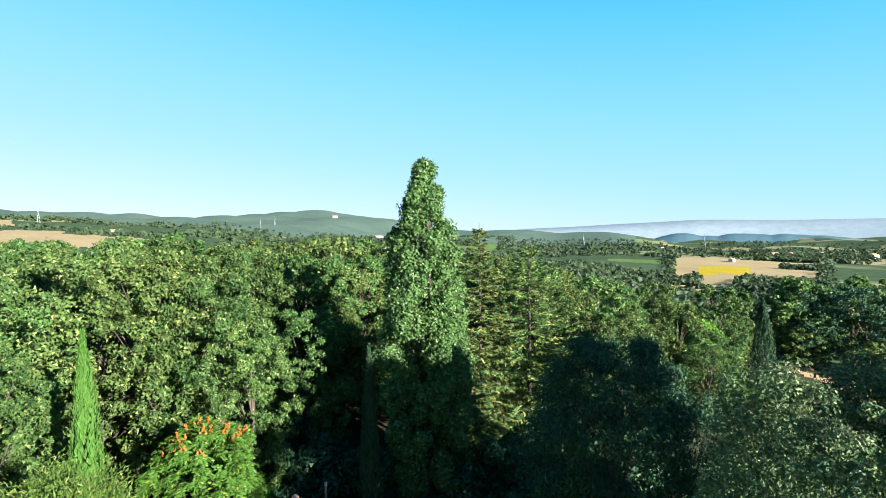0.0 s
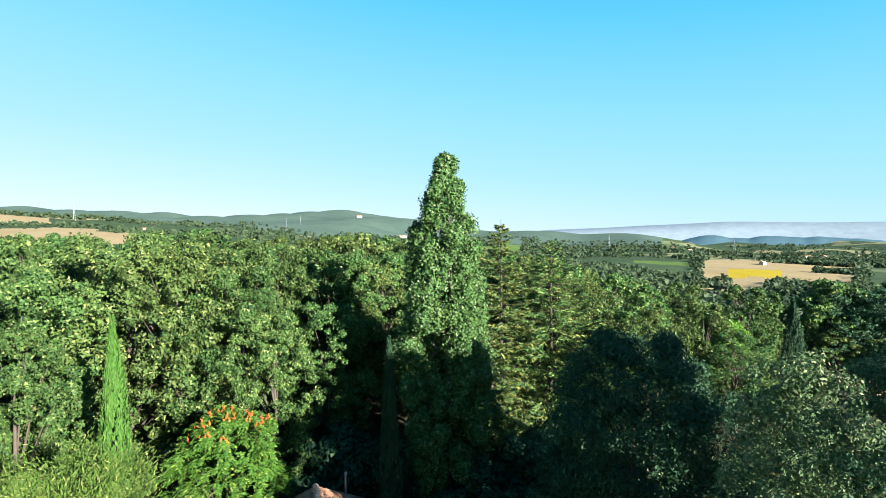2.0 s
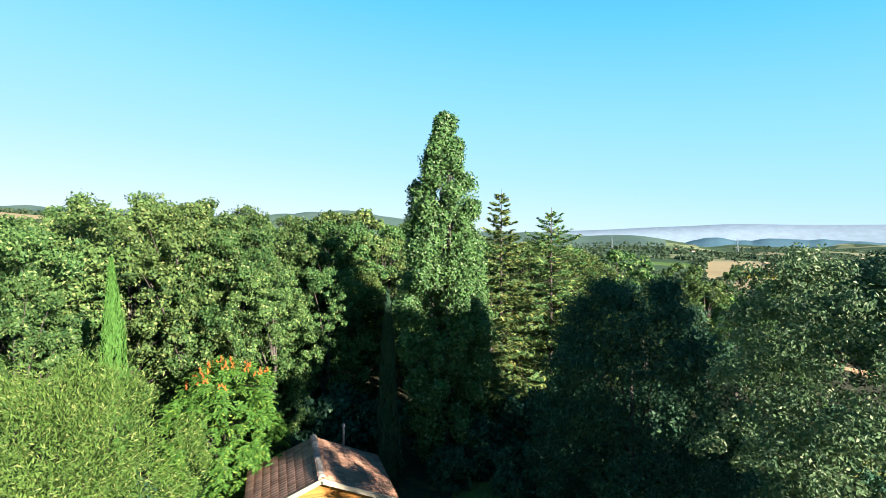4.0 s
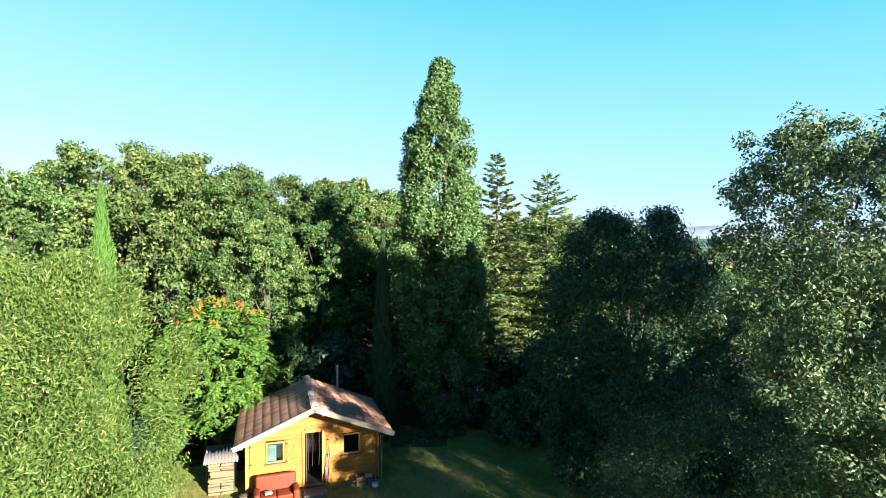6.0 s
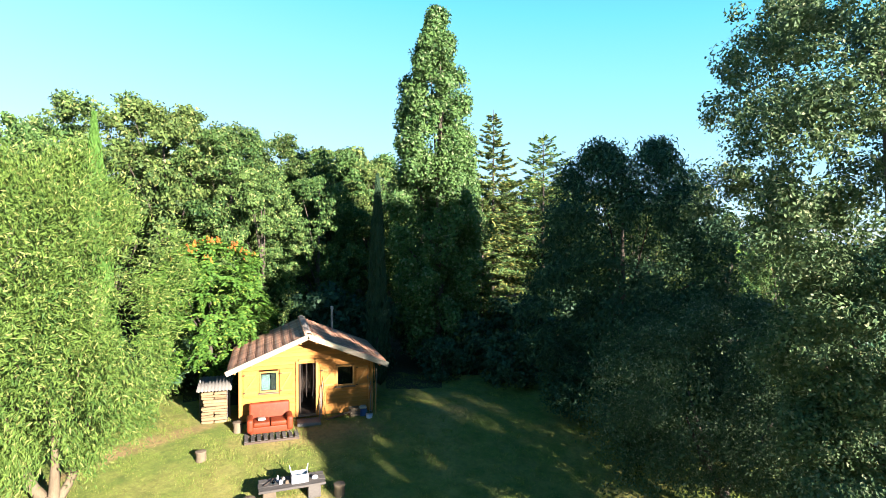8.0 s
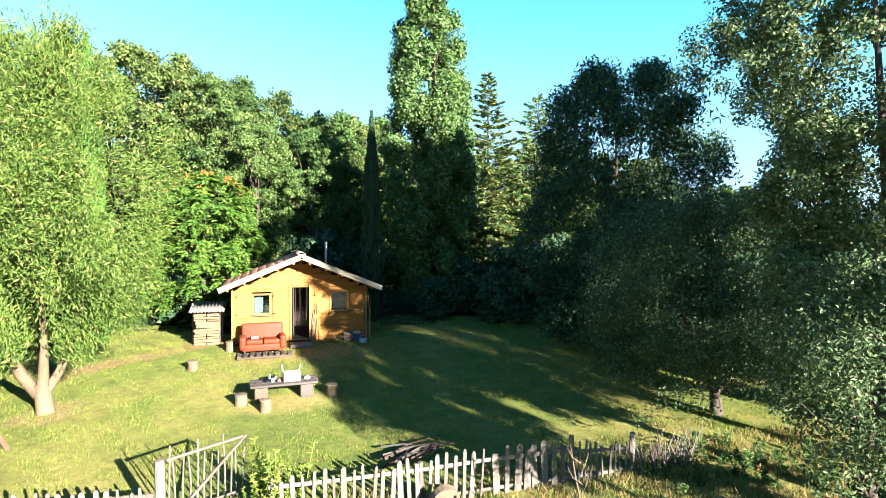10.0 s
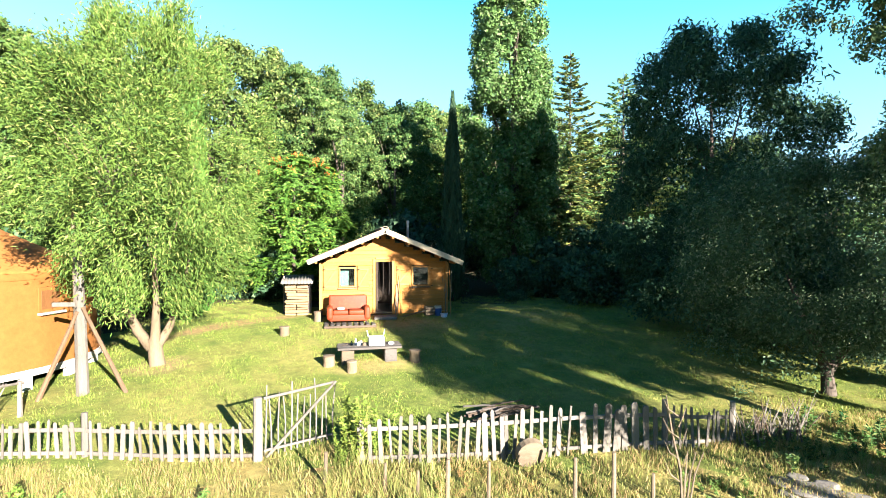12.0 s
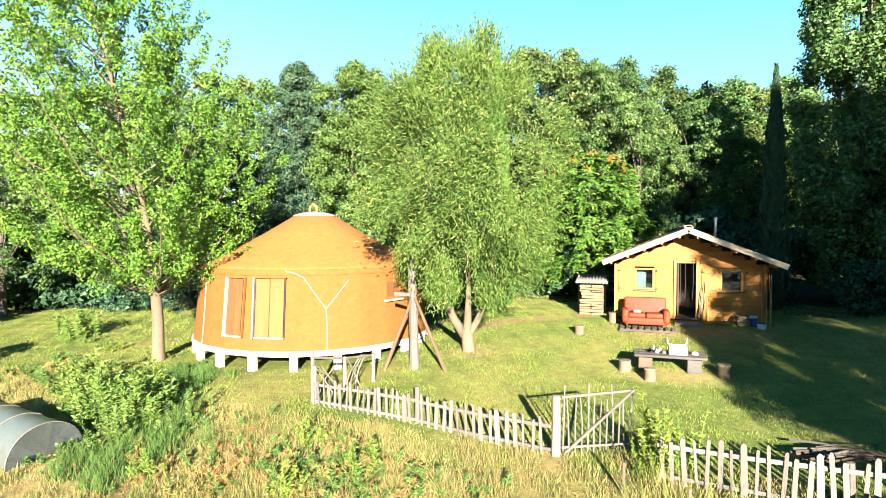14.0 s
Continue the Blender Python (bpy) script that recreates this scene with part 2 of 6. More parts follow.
WHEAT = surface("stubble_field", (0.2278, 0.1675, 0.07704), (0.2747, 0.2077, 0.1038), 0.06, 0.95, 0.0, (1, 0.2, 1), where="World", vary=0.08)
SUNFLOWER = surface("sunflower_field", (0.2814, 0.1943, 0.008039), (0.3216, 0.2412, 0.01675), 0.08, 0.95, 0.0, where="World", vary=0.05)
MEADOW = surface("green_field", (0.060, 0.098, 0.022), (0.090, 0.125, 0.030), 0.05, 0.95, 0.0, where="World", vary=0.15)
PLASTER = plain("pale_render", (0.3015, 0.2814, 0.2479), 0.9)
# woods of the far hillside, greyed and blued to stand for haze
HAZE_WOOD = surface("haze_tinted_hillside", (0.052, 0.078, 0.060), (0.074, 0.102, 0.072), 0.02, 1.0, 0.0, where="World", vary=0.0)
# the far ranges carry the air's haze in their base colour
HAZE_HILL = surface("haze_tinted_hill", (0.056, 0.102, 0.118), (0.070, 0.118, 0.132), 0.01, 1.0, 0.0, where="World", vary=0.0)
HAZE_MOUNTAIN = surface("haze_tinted_mountain", (0.190, 0.226, 0.240), (0.196, 0.232, 0.246), 0.003, 1.0, 0.0, where="World", vary=0.0)


def glassy(name, tint, rough=0.02):
    m, nt, nd, ln, b = nodes_of(name)
    b.inputs["Base Color"].default_value = rgba(tint)
    b.inputs["Roughness"].default_value = rough
    b.inputs["Transmission Weight"].default_value = 1.0
    b.inputs["IOR"].default_value = 1.45
    return m


GLASS = glassy("window_glass", (0.22, 0.40, 0.42))
FILM = surface("milky_film", (0.1371, 0.1524, 0.1226), (0.1727, 0.185, 0.1509), 1.5, 0.3, 0.1)
fb = FILM.node_tree.nodes["Principled BSDF"]
fb.inputs["Transmission Weight"].default_value = 0.45


def worn_patch(nt, cx, cy, rx, ry, turn):
    """A ragged oval of trodden ground: 1 inside, 0 outside."""
    pos = nt.nodes.new("ShaderNodeNewGeometry").outputs["Position"]
    mp = nt.nodes.new("ShaderNodeMapping")
    mp.vector_type = "TEXTURE"
    mp.inputs["Location"].default_value = (cx, cy, 0)
    mp.inputs["Rotation"].default_value = (0, 0, radians(turn))
    mp.inputs["Scale"].default_value = (rx, ry, 1e4)
    nt.links.new(pos, mp.inputs[0])
    ln = nt.nodes.new("ShaderNodeVectorMath")
    ln.operation = "LENGTH"
    nt.links.new(mp.outputs[0], ln.inputs[0])
    ragged = nt.nodes.new("ShaderNodeMath")
    ragged.operation = "ADD"
    nt.links.new(ln.outputs["Value"], ragged.inputs[0])
    nt.links.new(noise_of(nt, 2.2, 4, 0.7, None, "World"), ragged.inputs[1])
    return ramp(nt, ragged.outputs[0], 1.65, 1.05)


def lawn_material(name, green1, green2, straw1, straw2, lo, hi, rust, worn=()):
    m, nt, nd, ln, b = nodes_of(name)
    broad = noise_of(nt, 0.26, 4, 0.7, None, "World")
    mid = noise_of(nt, 1.5, 5, 0.75, None, "World")
    tufts = noise_of(nt, 5.5, 5, 0.75, None, "World")
    fine = noise_of(nt, 26.0, 4, 0.75, None, "World")
    green = mixed(nt, ramp(nt, mid, 0.35, 0.65), green1, green2)
    straw = mixed(nt, ramp(nt, mid, 0.35, 0.65), straw1, straw2)
    col = mixed(nt, ramp(nt, broad, lo, hi), green, straw)
    for patch, tone in worn:
        col = mixed(nt, worn_patch(nt, *patch), col, tone)
    if rust:
        spots = noise_of(nt, 0.8, 5, 0.7, None, "World")
        col = mixed(nt, ramp(nt, spots, 0.56, 0.66), col, (0.17, 0.095, 0.035))
    col = mixed(nt, ramp(nt, tufts, 0.34, 0.6), mixed(nt, 0.45, col, (0.045, 0.055, 0.018)), col)
    col = mixed(nt, ramp(nt, fine, 0.3, 0.7), mixed(nt, 0.4, col, (0.045, 0.05, 0.015)), col)
    ln.new(col, b.inputs["Base Color"])
    b.inputs["Roughness"].default_value = 0.95
    b.inputs["Specular IOR Level"].default_value = 0.1
    both = nd.new("ShaderNodeMath")
    both.operation = "MULTIPLY_ADD"
    both.inputs[1].default_value = 3.0
    ln.new(tufts, both.inputs[0])
    ln.new(fine, both.inputs[2])
    bumped(nt, b, both.outputs[0], 0.7, 0.035)
    return m


def floor_material():
    m, nt, nd, ln, b = nodes_of("forest_floor")
    mid = noise_of(nt, 1.4, 5, 0.7, None, "World")
    fine = noise_of(nt, 9.0, 5, 0.75, None, "World")
    col = mixed(nt, ramp(nt, mid, 0.35, 0.65), (0.0342, 0.038, 0.0152), (0.0608, 0.0494, 0.02432))
    col = mixed(nt, ramp(nt, fine, 0.35, 0.75), (0.038, 0.0342, 0.019), col)
    ln.new(col, b.inputs["Base Color"])
    b.inputs["Roughness"].default_value = 0.95
    b.inputs["Specular IOR Level"].default_value = 0.05
    bumped(nt, b, fine, 0.8, 0.08)
    return m


def country_material():
    """Far land: woods, meadows and stubble in patches."""
    m, nt, nd, ln, b = nodes_of("far_countryside")
    pos = nd.new("ShaderNodeNewGeometry").outputs["Position"]
    vor = nd.new("ShaderNodeTexVoronoi")
    vor.inputs["Scale"].default_value = 0.0055
    ln.new(pos, vor.inputs["Vector"])
    sep = nd.new("ShaderNodeSeparateColor")
    ln.new(vor.outputs["Color"], sep.inputs[0])
    tex = noise_of(nt, 0.05, 5, 0.75, None, "World")
    big = noise_of(nt, 0.0022, 4, 0.6, None, "World")
    wood = mixed(nt, ramp(nt, tex, 0.35, 0.65), (0.024, 0.042, 0.018), (0.048, 0.068, 0.028))
    field = mixed(nt, ramp(nt, sep.outputs[0], 0.3, 0.75), (0.0874, 0.114, 0.0456), (0.2204, 0.1786, 0.0912))
    col = mixed(nt, ramp(nt, big, 0.50, 0.54), wood, mixed(nt, ramp(nt, sep.outputs[1], 0.45, 0.5), wood, field))
    ln.new(col, b.inputs["Base Color"])
    b.inputs["Roughness"].default_value = 1.0
    b.inputs["Specular IOR Level"].default_value = 0.05
    return m


TRODDEN = (((-5.2, -0.95, 3.0, 0.5, 29), (0.235, 0.150, 0.062)), ((0.4, -1.35, 2.9, 0.8, 0), (0.262, 0.190, 0.062)), ((-6.4, -4.7, 0.9, 0.8, 0), (0.22, 0.15, 0.07)), ((-0.4, -5.4, 1.5, 0.7, 0), (0.25, 0.195, 0.062)))
LAWN = lawn_material("meadow_ground", (0.078, 0.112, 0.016), (0.150, 0.172, 0.030), (0.196, 0.166, 0.040), (0.270, 0.225, 0.064), 0.44, 0.66, False, TRODDEN)
ROUGH = lawn_material("rough_ground", (0.084, 0.097, 0.019), (0.160, 0.150, 0.029), (0.235, 0.168, 0.047), (0.330, 0.248, 0.082), 0.37, 0.57, True)
FLOOR, COUNTRY = floor_material(), country_material()


# ---- building helpers ----
def mesh_np(name, verts, faces, mats, smooth=False, which=None):
    """A mesh from arrays of vertices and of equally long faces."""
    verts = np.asarray(verts, dtype=np.float32).reshape(-1, 3)
    faces = np.asarray(faces, dtype=np.int32)
    n, k = faces.shape
    me = bpy.data.meshes.new(name)
    me.vertices.add(len(verts))
    me.vertices.foreach_set("co", verts.ravel())
    me.loops.add(n * k)
    me.loops.foreach_set("vertex_index", faces.ravel())
    me.polygons.add(n)
    me.polygons.foreach_set("loop_start", np.arange(n, dtype=np.int32) * k)
    if which is not None:
        me.polygons.foreach_set("material_index", np.asarray(which, dtype=np.int32))
    me.polygons.foreach_set("use_smooth", np.full(n, smooth, dtype=bool))
    for m in (mats if isinstance(mats, (list, tuple)) else [mats]):
        me.materials.append(m)
    me.update(calc_edges=True)
    me.validate()
    return me


def child(name, me, parent, label="", m=None):
    ob = new(name, me)
    ob.parent = parent
    if m is not None:
        ob.matrix_local = m
    return tagged(ob, label)


def npart(name, vf, material, parent, label="", smooth=False):
    return child(name, mesh_np(name, vf[0], vf[1], material, smooth), parent, label)


def bm_mesh(name, bm, material, smooth=False):
    me = bpy.data.meshes.new(name)
    bmesh.ops.recalc_face_normals(bm, faces=bm.faces)
    bm.to_mesh(me)
    bm.free()
    me.materials.append(material)
    if smooth:
        for p in me.polygons:
            p.use_smooth = True
    return me


def part(name, bm, material, parent, label="", smooth=False):
    return child(name, bm_mesh(name, bm, material, smooth), parent, label)


def block(bm, centre, size, bevel=0.0, turn=None, segments=1):
    """Adds a bevelled box to bm."""
    b2 = bmesh.new()
    bmesh.ops.create_cube(b2, size=1.0)
    bmesh.ops.scale(b2, vec=size, verts=b2.verts)
    if bevel:
        bmesh.ops.bevel(b2, geom=list(b2.edges), offset=bevel, segments=segments, affect="EDGES", profile=0.6)
    m = Matrix.Translation(centre)
    if turn is not None:
        m = m @ turn.to_4x4()
    bmesh.ops.transform(b2, matrix=m, verts=b2.verts)
    tmp = bpy.data.meshes.new("tmp")
    b2.to_mesh(tmp)
    b2.free()
    bm.from_mesh(tmp)
    bpy.data.meshes.remove(tmp)
    return bm


def boxed(centre, size, bevel=0.01, turn=None):
    return block(bmesh.new(), centre, size, bevel, turn)


def tube(points, radii, sides=8, cap=True):
    """A round bar through points with a radius at each; quads only."""
    pts = [Vector(p) for p in points]
    V, F = [], []
    ref = Vector((0.31, 0.17, 0.93))
    for i, p in enumerate(pts):
        d = (pts[min(i + 1, len(pts) - 1)] - pts[max(i - 1, 0)]).normalized()
        if abs(d.dot(ref)) > 0.97:
            ref = Vector((0.93, 0.2, 0.1))
        a = d.cross(ref).normalized()
        b = d.cross(a).normalized()
        for s in range(sides):
            w = 2 * math.pi * s / sides
            V.append(tuple(p + (a * math.cos(w) + b * math.sin(w)) * radii[i]))
    for i in range(len(pts) - 1):
        for s in range(sides):
            t = (s + 1) % sides
            F.append((i * sides + s, i * sides + t, (i + 1) * sides + t, (i + 1) * sides + s))
    if cap:
        for i, sgn in ((0, -1), (len(pts) - 1, 1)):
            o = len(V)
            d = (pts[min(i + 1, len(pts) - 1)] - pts[max(i - 1, 0)]).normalized()
            V.append(tuple(pts[i] + d * sgn * radii[i] * 0.15))
            for s in range(0, sides, 2):
                F.append((o, i * sides + s, i * sides + (s + 1) % sides, i * sides + (s + 2) % sides))
    return np.array(V), np.array(F)


def joined(list_of_vf):
    V, F, o = [], [], 0
    for v, f in list_of_vf:
        V.append(v)
        F.append(np.asarray(f) + o)
        o += len(v)
    return np.concatenate(V), np.concatenate(F)


def thing(name, x, y, z, rz=0.0, label="", category="", group="", kind=""):
    e = new(name)
    e.empty_display_size = 0.2
    e.matrix_basis = pose(x, y, z, 0, 0, rz)
    return tagged(e, label, category, group, kind)


def unit(a):
    return a / np.maximum(np.linalg.norm(a, axis=1, keepdims=True), 1e-9)


def leaves(rng, centres, axis, normal, length, width, fold=0.18):
    """Folded, pointed leaves: one quad each."""
    n = len(centres)
    a = unit(axis)
    nn = unit(normal - a * np.sum(normal * a, axis=1, keepdims=True))
    b = np.cross(nn, a)
    L = (length * rng.uniform(0.7, 1.25, n))[:, None]
    W = (width * rng.uniform(0.75, 1.2, n))[:, None]
    v = np.stack([centres - a * L / 2, centres + b * W / 2 + nn * W * fold - a * L * 0.05,
                  centres + a * L / 2, centres - b * W / 2 + nn * W * fold - a * L * 0.05], axis=1)
    f = np.arange(n * 4).reshape(n, 4)
    return v.reshape(-1, 3), f


def leaflets(rng, centres, axis, normal, length, width):
    """Small pointed leaves: one triangle each."""
    n = len(centres)
    a = unit(axis)
    nn = unit(normal - a * np.sum(normal * a, axis=1, keepdims=True))
    b = np.cross(nn, a)
    L = (length * rng.uniform(0.7, 1.3, n))[:, None]
    W = (width * rng.uniform(0.75, 1.25, n))[:, None]
    skew = rng.uniform(-0.35, 0.35, (n, 1))
    v = np.stack([centres - a * L * 0.45 - b * W * 0.5, centres - a * L * (0.45 + skew * 0.5) + b * W * 0.5, centres + a * L * 0.6 + b * W * skew], axis=1)
    return v.reshape(-1, 3), np.arange(n * 3).reshape(n, 3)


def clumped(rng, centres, radius, per, length, width, droop=0.0, flat=0.7, full=False):
    """Leaves on twigs round each centre."""
    n = len(centres)
    off = rng.normal(size=(n, per, 3))
    off /= np.linalg.norm(off, axis=2, keepdims=True)
    off *= (rng.uniform(0.25, 1.0, (n, per, 1)) ** 0.6) * np.asarray(radius).reshape(-1, 1, 1)
    off[:, :, 2] *= flat
    c = (centres[:, None, :] + off).reshape(-1, 3)
    o = off.reshape(-1, 3)
    face = unit(o) + rng.normal(size=o.shape) * 0.45 + np.array([0, 0, 0.2])
    ax = rng.normal(size=o.shape) + unit(o) * 0.35
    ax -= unit(face) * np.sum(ax * unit(face), axis=1, keepdims=True) * 0.8
    ax[:, 2] -= droop
    if full:
        return leaves(rng, c, ax, face, length, width)
    return leaflets(rng, c, ax, face, length, width * 1.25)


def dome(u):
    """Radius over height of a broad crown, u from 0 at its foot to 1 at its top."""
    return np.sqrt(np.clip(1 - ((u - 0.42) / 0.6) ** 2, 0.02, 1))


def crown_centres(rng, n, h0, h1, radius, profile, inner=0.35, lobes=22, lobe=0.34):
    """Places of twig clumps in a crown of rounded lobes, most of them near the surface."""
    u = (np.arange(lobes) + rng.uniform(0, 1, lobes)) / lobes
    w = np.arange(lobes) * 2.4 + rng.uniform(-0.5, 0.5, lobes)
    lr = radius * lobe * rng.uniform(0.75, 1.25, lobes) * np.clip(profile(u), 0.35, 1)
    r = np.maximum(profile(u) * radius * rng.uniform(0.85, 1.12, lobes) - lr, 0)
    L = np.stack([r * np.cos(w), r * np.sin(w), np.clip(h0 + (h1 - h0) * u, h0 + lr * 0.6, h1 - lr * 0.8)], 1)
    k = rng.integers(0, lobes, n)
    d = rng.normal(size=(n, 3))
    d[:, 2] = d[:, 2] * 0.8 + 0.25
    d += 0.5 * np.stack([np.cos(w[k]), np.sin(w[k]), np.zeros(n)], 1)
    d /= np.linalg.norm(d, axis=1, keepdims=True)
    c = L[k] + d * (lr[k] * rng.uniform(inner, 1.0, n) ** 0.5)[:, None]
    c[:, 2] = np.maximum(c[:, 2], h0 * 0.8)
    return c


def limbs(rng, centres, count, foot, radius, lift=0.45, tilt=(0.0, 0.0)):
    """A trunk up to the crown's heart and limbs out to some of its clumps."""
    H = float(centres[:, 2].max())
    top = Vector((0.15 * rng.normal(), 0.15 * rng.normal(), foot + (H - foot) * 0.82))
    bend = 0.12
    top.x, top.y = top.x + tilt[0], top.y + tilt[1]
    pts = [(0, 0, -0.3), (0.05, 0, foot * 0.5), (rng.normal() * bend, rng.normal() * bend, foot), tuple(top)]
    out = [tube(pts, [radius * 1.35, radius, radius * 0.8, radius * 0.12], 8)]
    for i in rng.choice(len(centres), count, replace=False):
        c = Vector(centres[i])
        h = max(foot * 0.85, c.z * lift)
        s = Vector((pts[2][0] * min(1, h / max(foot, 0.1)), pts[2][1] * min(1, h / max(foot, 0.1)), h))
        mid = s.lerp(c, 0.5) + Vector((0, 0, 0.12 * (c - s).length))
        r = radius * 0.42 * max(0.25, 1 - h / H)
        out.append(tube([s, mid, c], [r, r * 0.6, r * 0.15], 6, False))
    return joined(out)


def tree(name, crown_vf, wood_vf, leaf, bark, label, category="tree", group="", crown_name="crown"):
    e = thing(name, 0, 0, -500, 0, label, category, group)
    npart("trunk", wood_vf, bark, e, "", True)
    npart(crown_name, crown_vf, leaf, e)
    return e


# ---- lie of the land ----
EYE = (-1.3, -20.9)
BEARINGS = (-60, -22, -5, 7, 22, 33, 45, 60, 100)
RANGES = (70, 150, 400, 1000, 1800, 3000, 4600)
LIE = ((2, 4, 6, 38, 70, 140, 60), (2, 4, 6, 38, 70, 142, 60), (1, 2, 4, 24, 46, 106, 60),
       (1, 1, 0, 0, 14, 145, 60), (0, -1, -5, -14, -12, 30, 10), (-1, -4, -18, -32, -36, 6, -20),
       (-3, -12, -34, -40, -54, -58, -60), (-4, -14, -34, -40, -54, -58, -60), (-4, -8, -20, -40, -50, -50, -60))


def land(x, y):
    """Height of the ground, for arrays or numbers."""
    x, y = np.asarray(x, float), np.asarray(y, float)
    d = -y
    near = np.where(d < 0, -0.12 + 0.02 * np.clip(-d, 0, 40), -0.12 - 0.13 * np.clip(d, 0, 7) - 0.06 * np.clip(d - 7, 0, 33))
    side = np.clip((-6.5 - x) / 3.5, 0, 1) * np.clip((8 - y) / 6, 0, 1)
    near = near * (1 - side) + np.minimum(near, -1.10 - 0.010 * d) * side
    near = near + 0.05 * np.sin(x * 0.9 + y * 0.4) * np.cos(y * 0.7 - x * 0.3)
    r = np.hypot(x - EYE[0], y - EYE[1])
    b = np.degrees(np.arctan2(x - EYE[0], y - EYE[1]))
    b = np.where(np.abs(b) > 100, 100, b)
    table = np.array(LIE, float)
    rows = np.stack([np.interp(r, RANGES, row) for row in table], axis=-1)
    fb_ = np.interp(b, BEARINGS, np.arange(len(BEARINGS)))
    i0 = np.clip(np.floor(fb_).astype(int), 0, len(BEARINGS) - 2)
    s = fb_ - i0
    s = s * s * (3 - 2 * s)
    far = np.take_along_axis(rows, i0[..., None], -1)[..., 0] * (1 - s) + np.take_along_axis(rows, i0[..., None] + 1, -1)[..., 0] * s
    roll = np.clip((r - 300) / 2000, 0, 1) * 14 * (np.sin(x * 0.0037 + 1.3) * np.cos(y * 0.0029) + 0.6 * np.sin(x * 0.0091 - y * 0.0067) + 0.35 * np.sin(x * 0.021 + y * 0.017))
    w = np.clip((r - 45) / 30, 0, 1)
    return near * (1 - w) + (far + roll) * w


def lz(x, y):
    return float(land(x, y))


FIELDS = ((3, 42.9, 55.6, 505, 1080, 0.15), (4, 45.6, 50.0, 680, 850, 0.25), (4, 52.4, 56.0, 535, 620, 0.1), (5, 51.5, 57.0, 370, 440, 0.2), (3, 45.0, 47.0, 430, 500, 0.0),
          (5, 37.0, 43.5, 860, 960, 0.3), (3, -24.5, -15.2, 480, 760, 0.35), (3, -14.8, -8.0, 430, 640, -0.45), (3, -26.0, -18.5, 900, 1180, 0.2), (5, -14.0, -3.0, 700, 1000, 0.2),
          (3, 0.5, 6.0, 600, 700, 0.1), (3, 13.8, 17.2, 320, 380, 0.0), (5, 21.0, 27.0, 1050, 1350, 0.2), (6, 51.2, 61.0, 87.0, 101.0, -2.0))


def make_ground():
    """One sheet from the camera's foot to the horizon; lawn, wood floor and fields are faces of it."""
    rad = np.concatenate([[0.01], np.arange(1.0, 45, 1.1), np.geomspace(45, 4600, 160)])
    ang = np.radians(np.concatenate([np.arange(-42, -27, 0.5), np.arange(-27, -2, 0.2), np.arange(-2, 36, 0.5), np.arange(36, 62, 0.15), np.arange(62, 72, 0.5), np.arange(72, 318, 2.0)]))
    na = len(ang)
    R, A = np.meshgrid(rad, ang, indexing="ij")
    X, Y = EYE[0] + R * np.sin(A), EYE[1] + R * np.cos(A)
    Z = land(X, Y)
    V = np.stack([X, Y, Z], -1).reshape(-1, 3)
    i, j = np.meshgrid(np.arange(len(rad) - 1), np.arange(na), indexing="ij")
    j2 = (j + 1) % na
    F = np.stack([i * na + j, i * na + j2, (i + 1) * na + j2, (i + 1) * na + j], -1).reshape(-1, 4)
    c = V[F].mean(axis=1)
    r = np.hypot(c[:, 0] - EYE[0], c[:, 1] - EYE[1])
    b = np.degrees(np.arctan2(c[:, 0] - EYE[0], c[:, 1] - EYE[1]))
    edge = 3.2 + 0.8 * np.sin(c[:, 0] * 0.8)
    which = np.where(r > 110, 2, np.where(c[:, 1] > edge, 1, 0))
    which = np.where((c[:, 1] < -11.0 + 0.5 * np.sin(c[:, 0] * 1.7) - np.clip((c[:, 0] - 2) / 8, 0, 1) * 2.0) & (r < 40), 7, which)
    # far hill faces get the wood colour with haze mixed in
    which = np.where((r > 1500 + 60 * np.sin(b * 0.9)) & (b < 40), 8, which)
    for slot, b0, b1, r0, r1, skew in FIELDS:
        bb = b + 0.3 * np.sin(r / 170.0 + b0) + 0.12 * np.sin(r / 75.0)
        s = (bb - b0) / (b1 - b0)
        rr = (r - r0) / (r1 - r0) - skew * (s - 0.5) + 0.05 * np.sin(b * 2.3 + r0) + 0.03 * np.sin(b * 7.1)
        which = np.where((s > 0) & (s < 1) & (rr > 0) & (rr < 1), slot, which)
    ob = new("ground", mesh_np("ground", V, F[:, ::-1], [LAWN, FLOOR, COUNTRY, WHEAT, SUNFLOWER, MEADOW, EARTH, ROUGH, HAZE_WOOD], True, which))
    tagged(ob, "sloping meadow, shaded forest floor and far rolling farmland", "ground", kind="structure")


make_ground()


def far_point(bearing, r, lift=0.0):
    w = radians(bearing)
    x, y = EYE[0] + r * math.sin(w), EYE[1] + r * math.cos(w)
    return x, y, lz(x, y) + lift


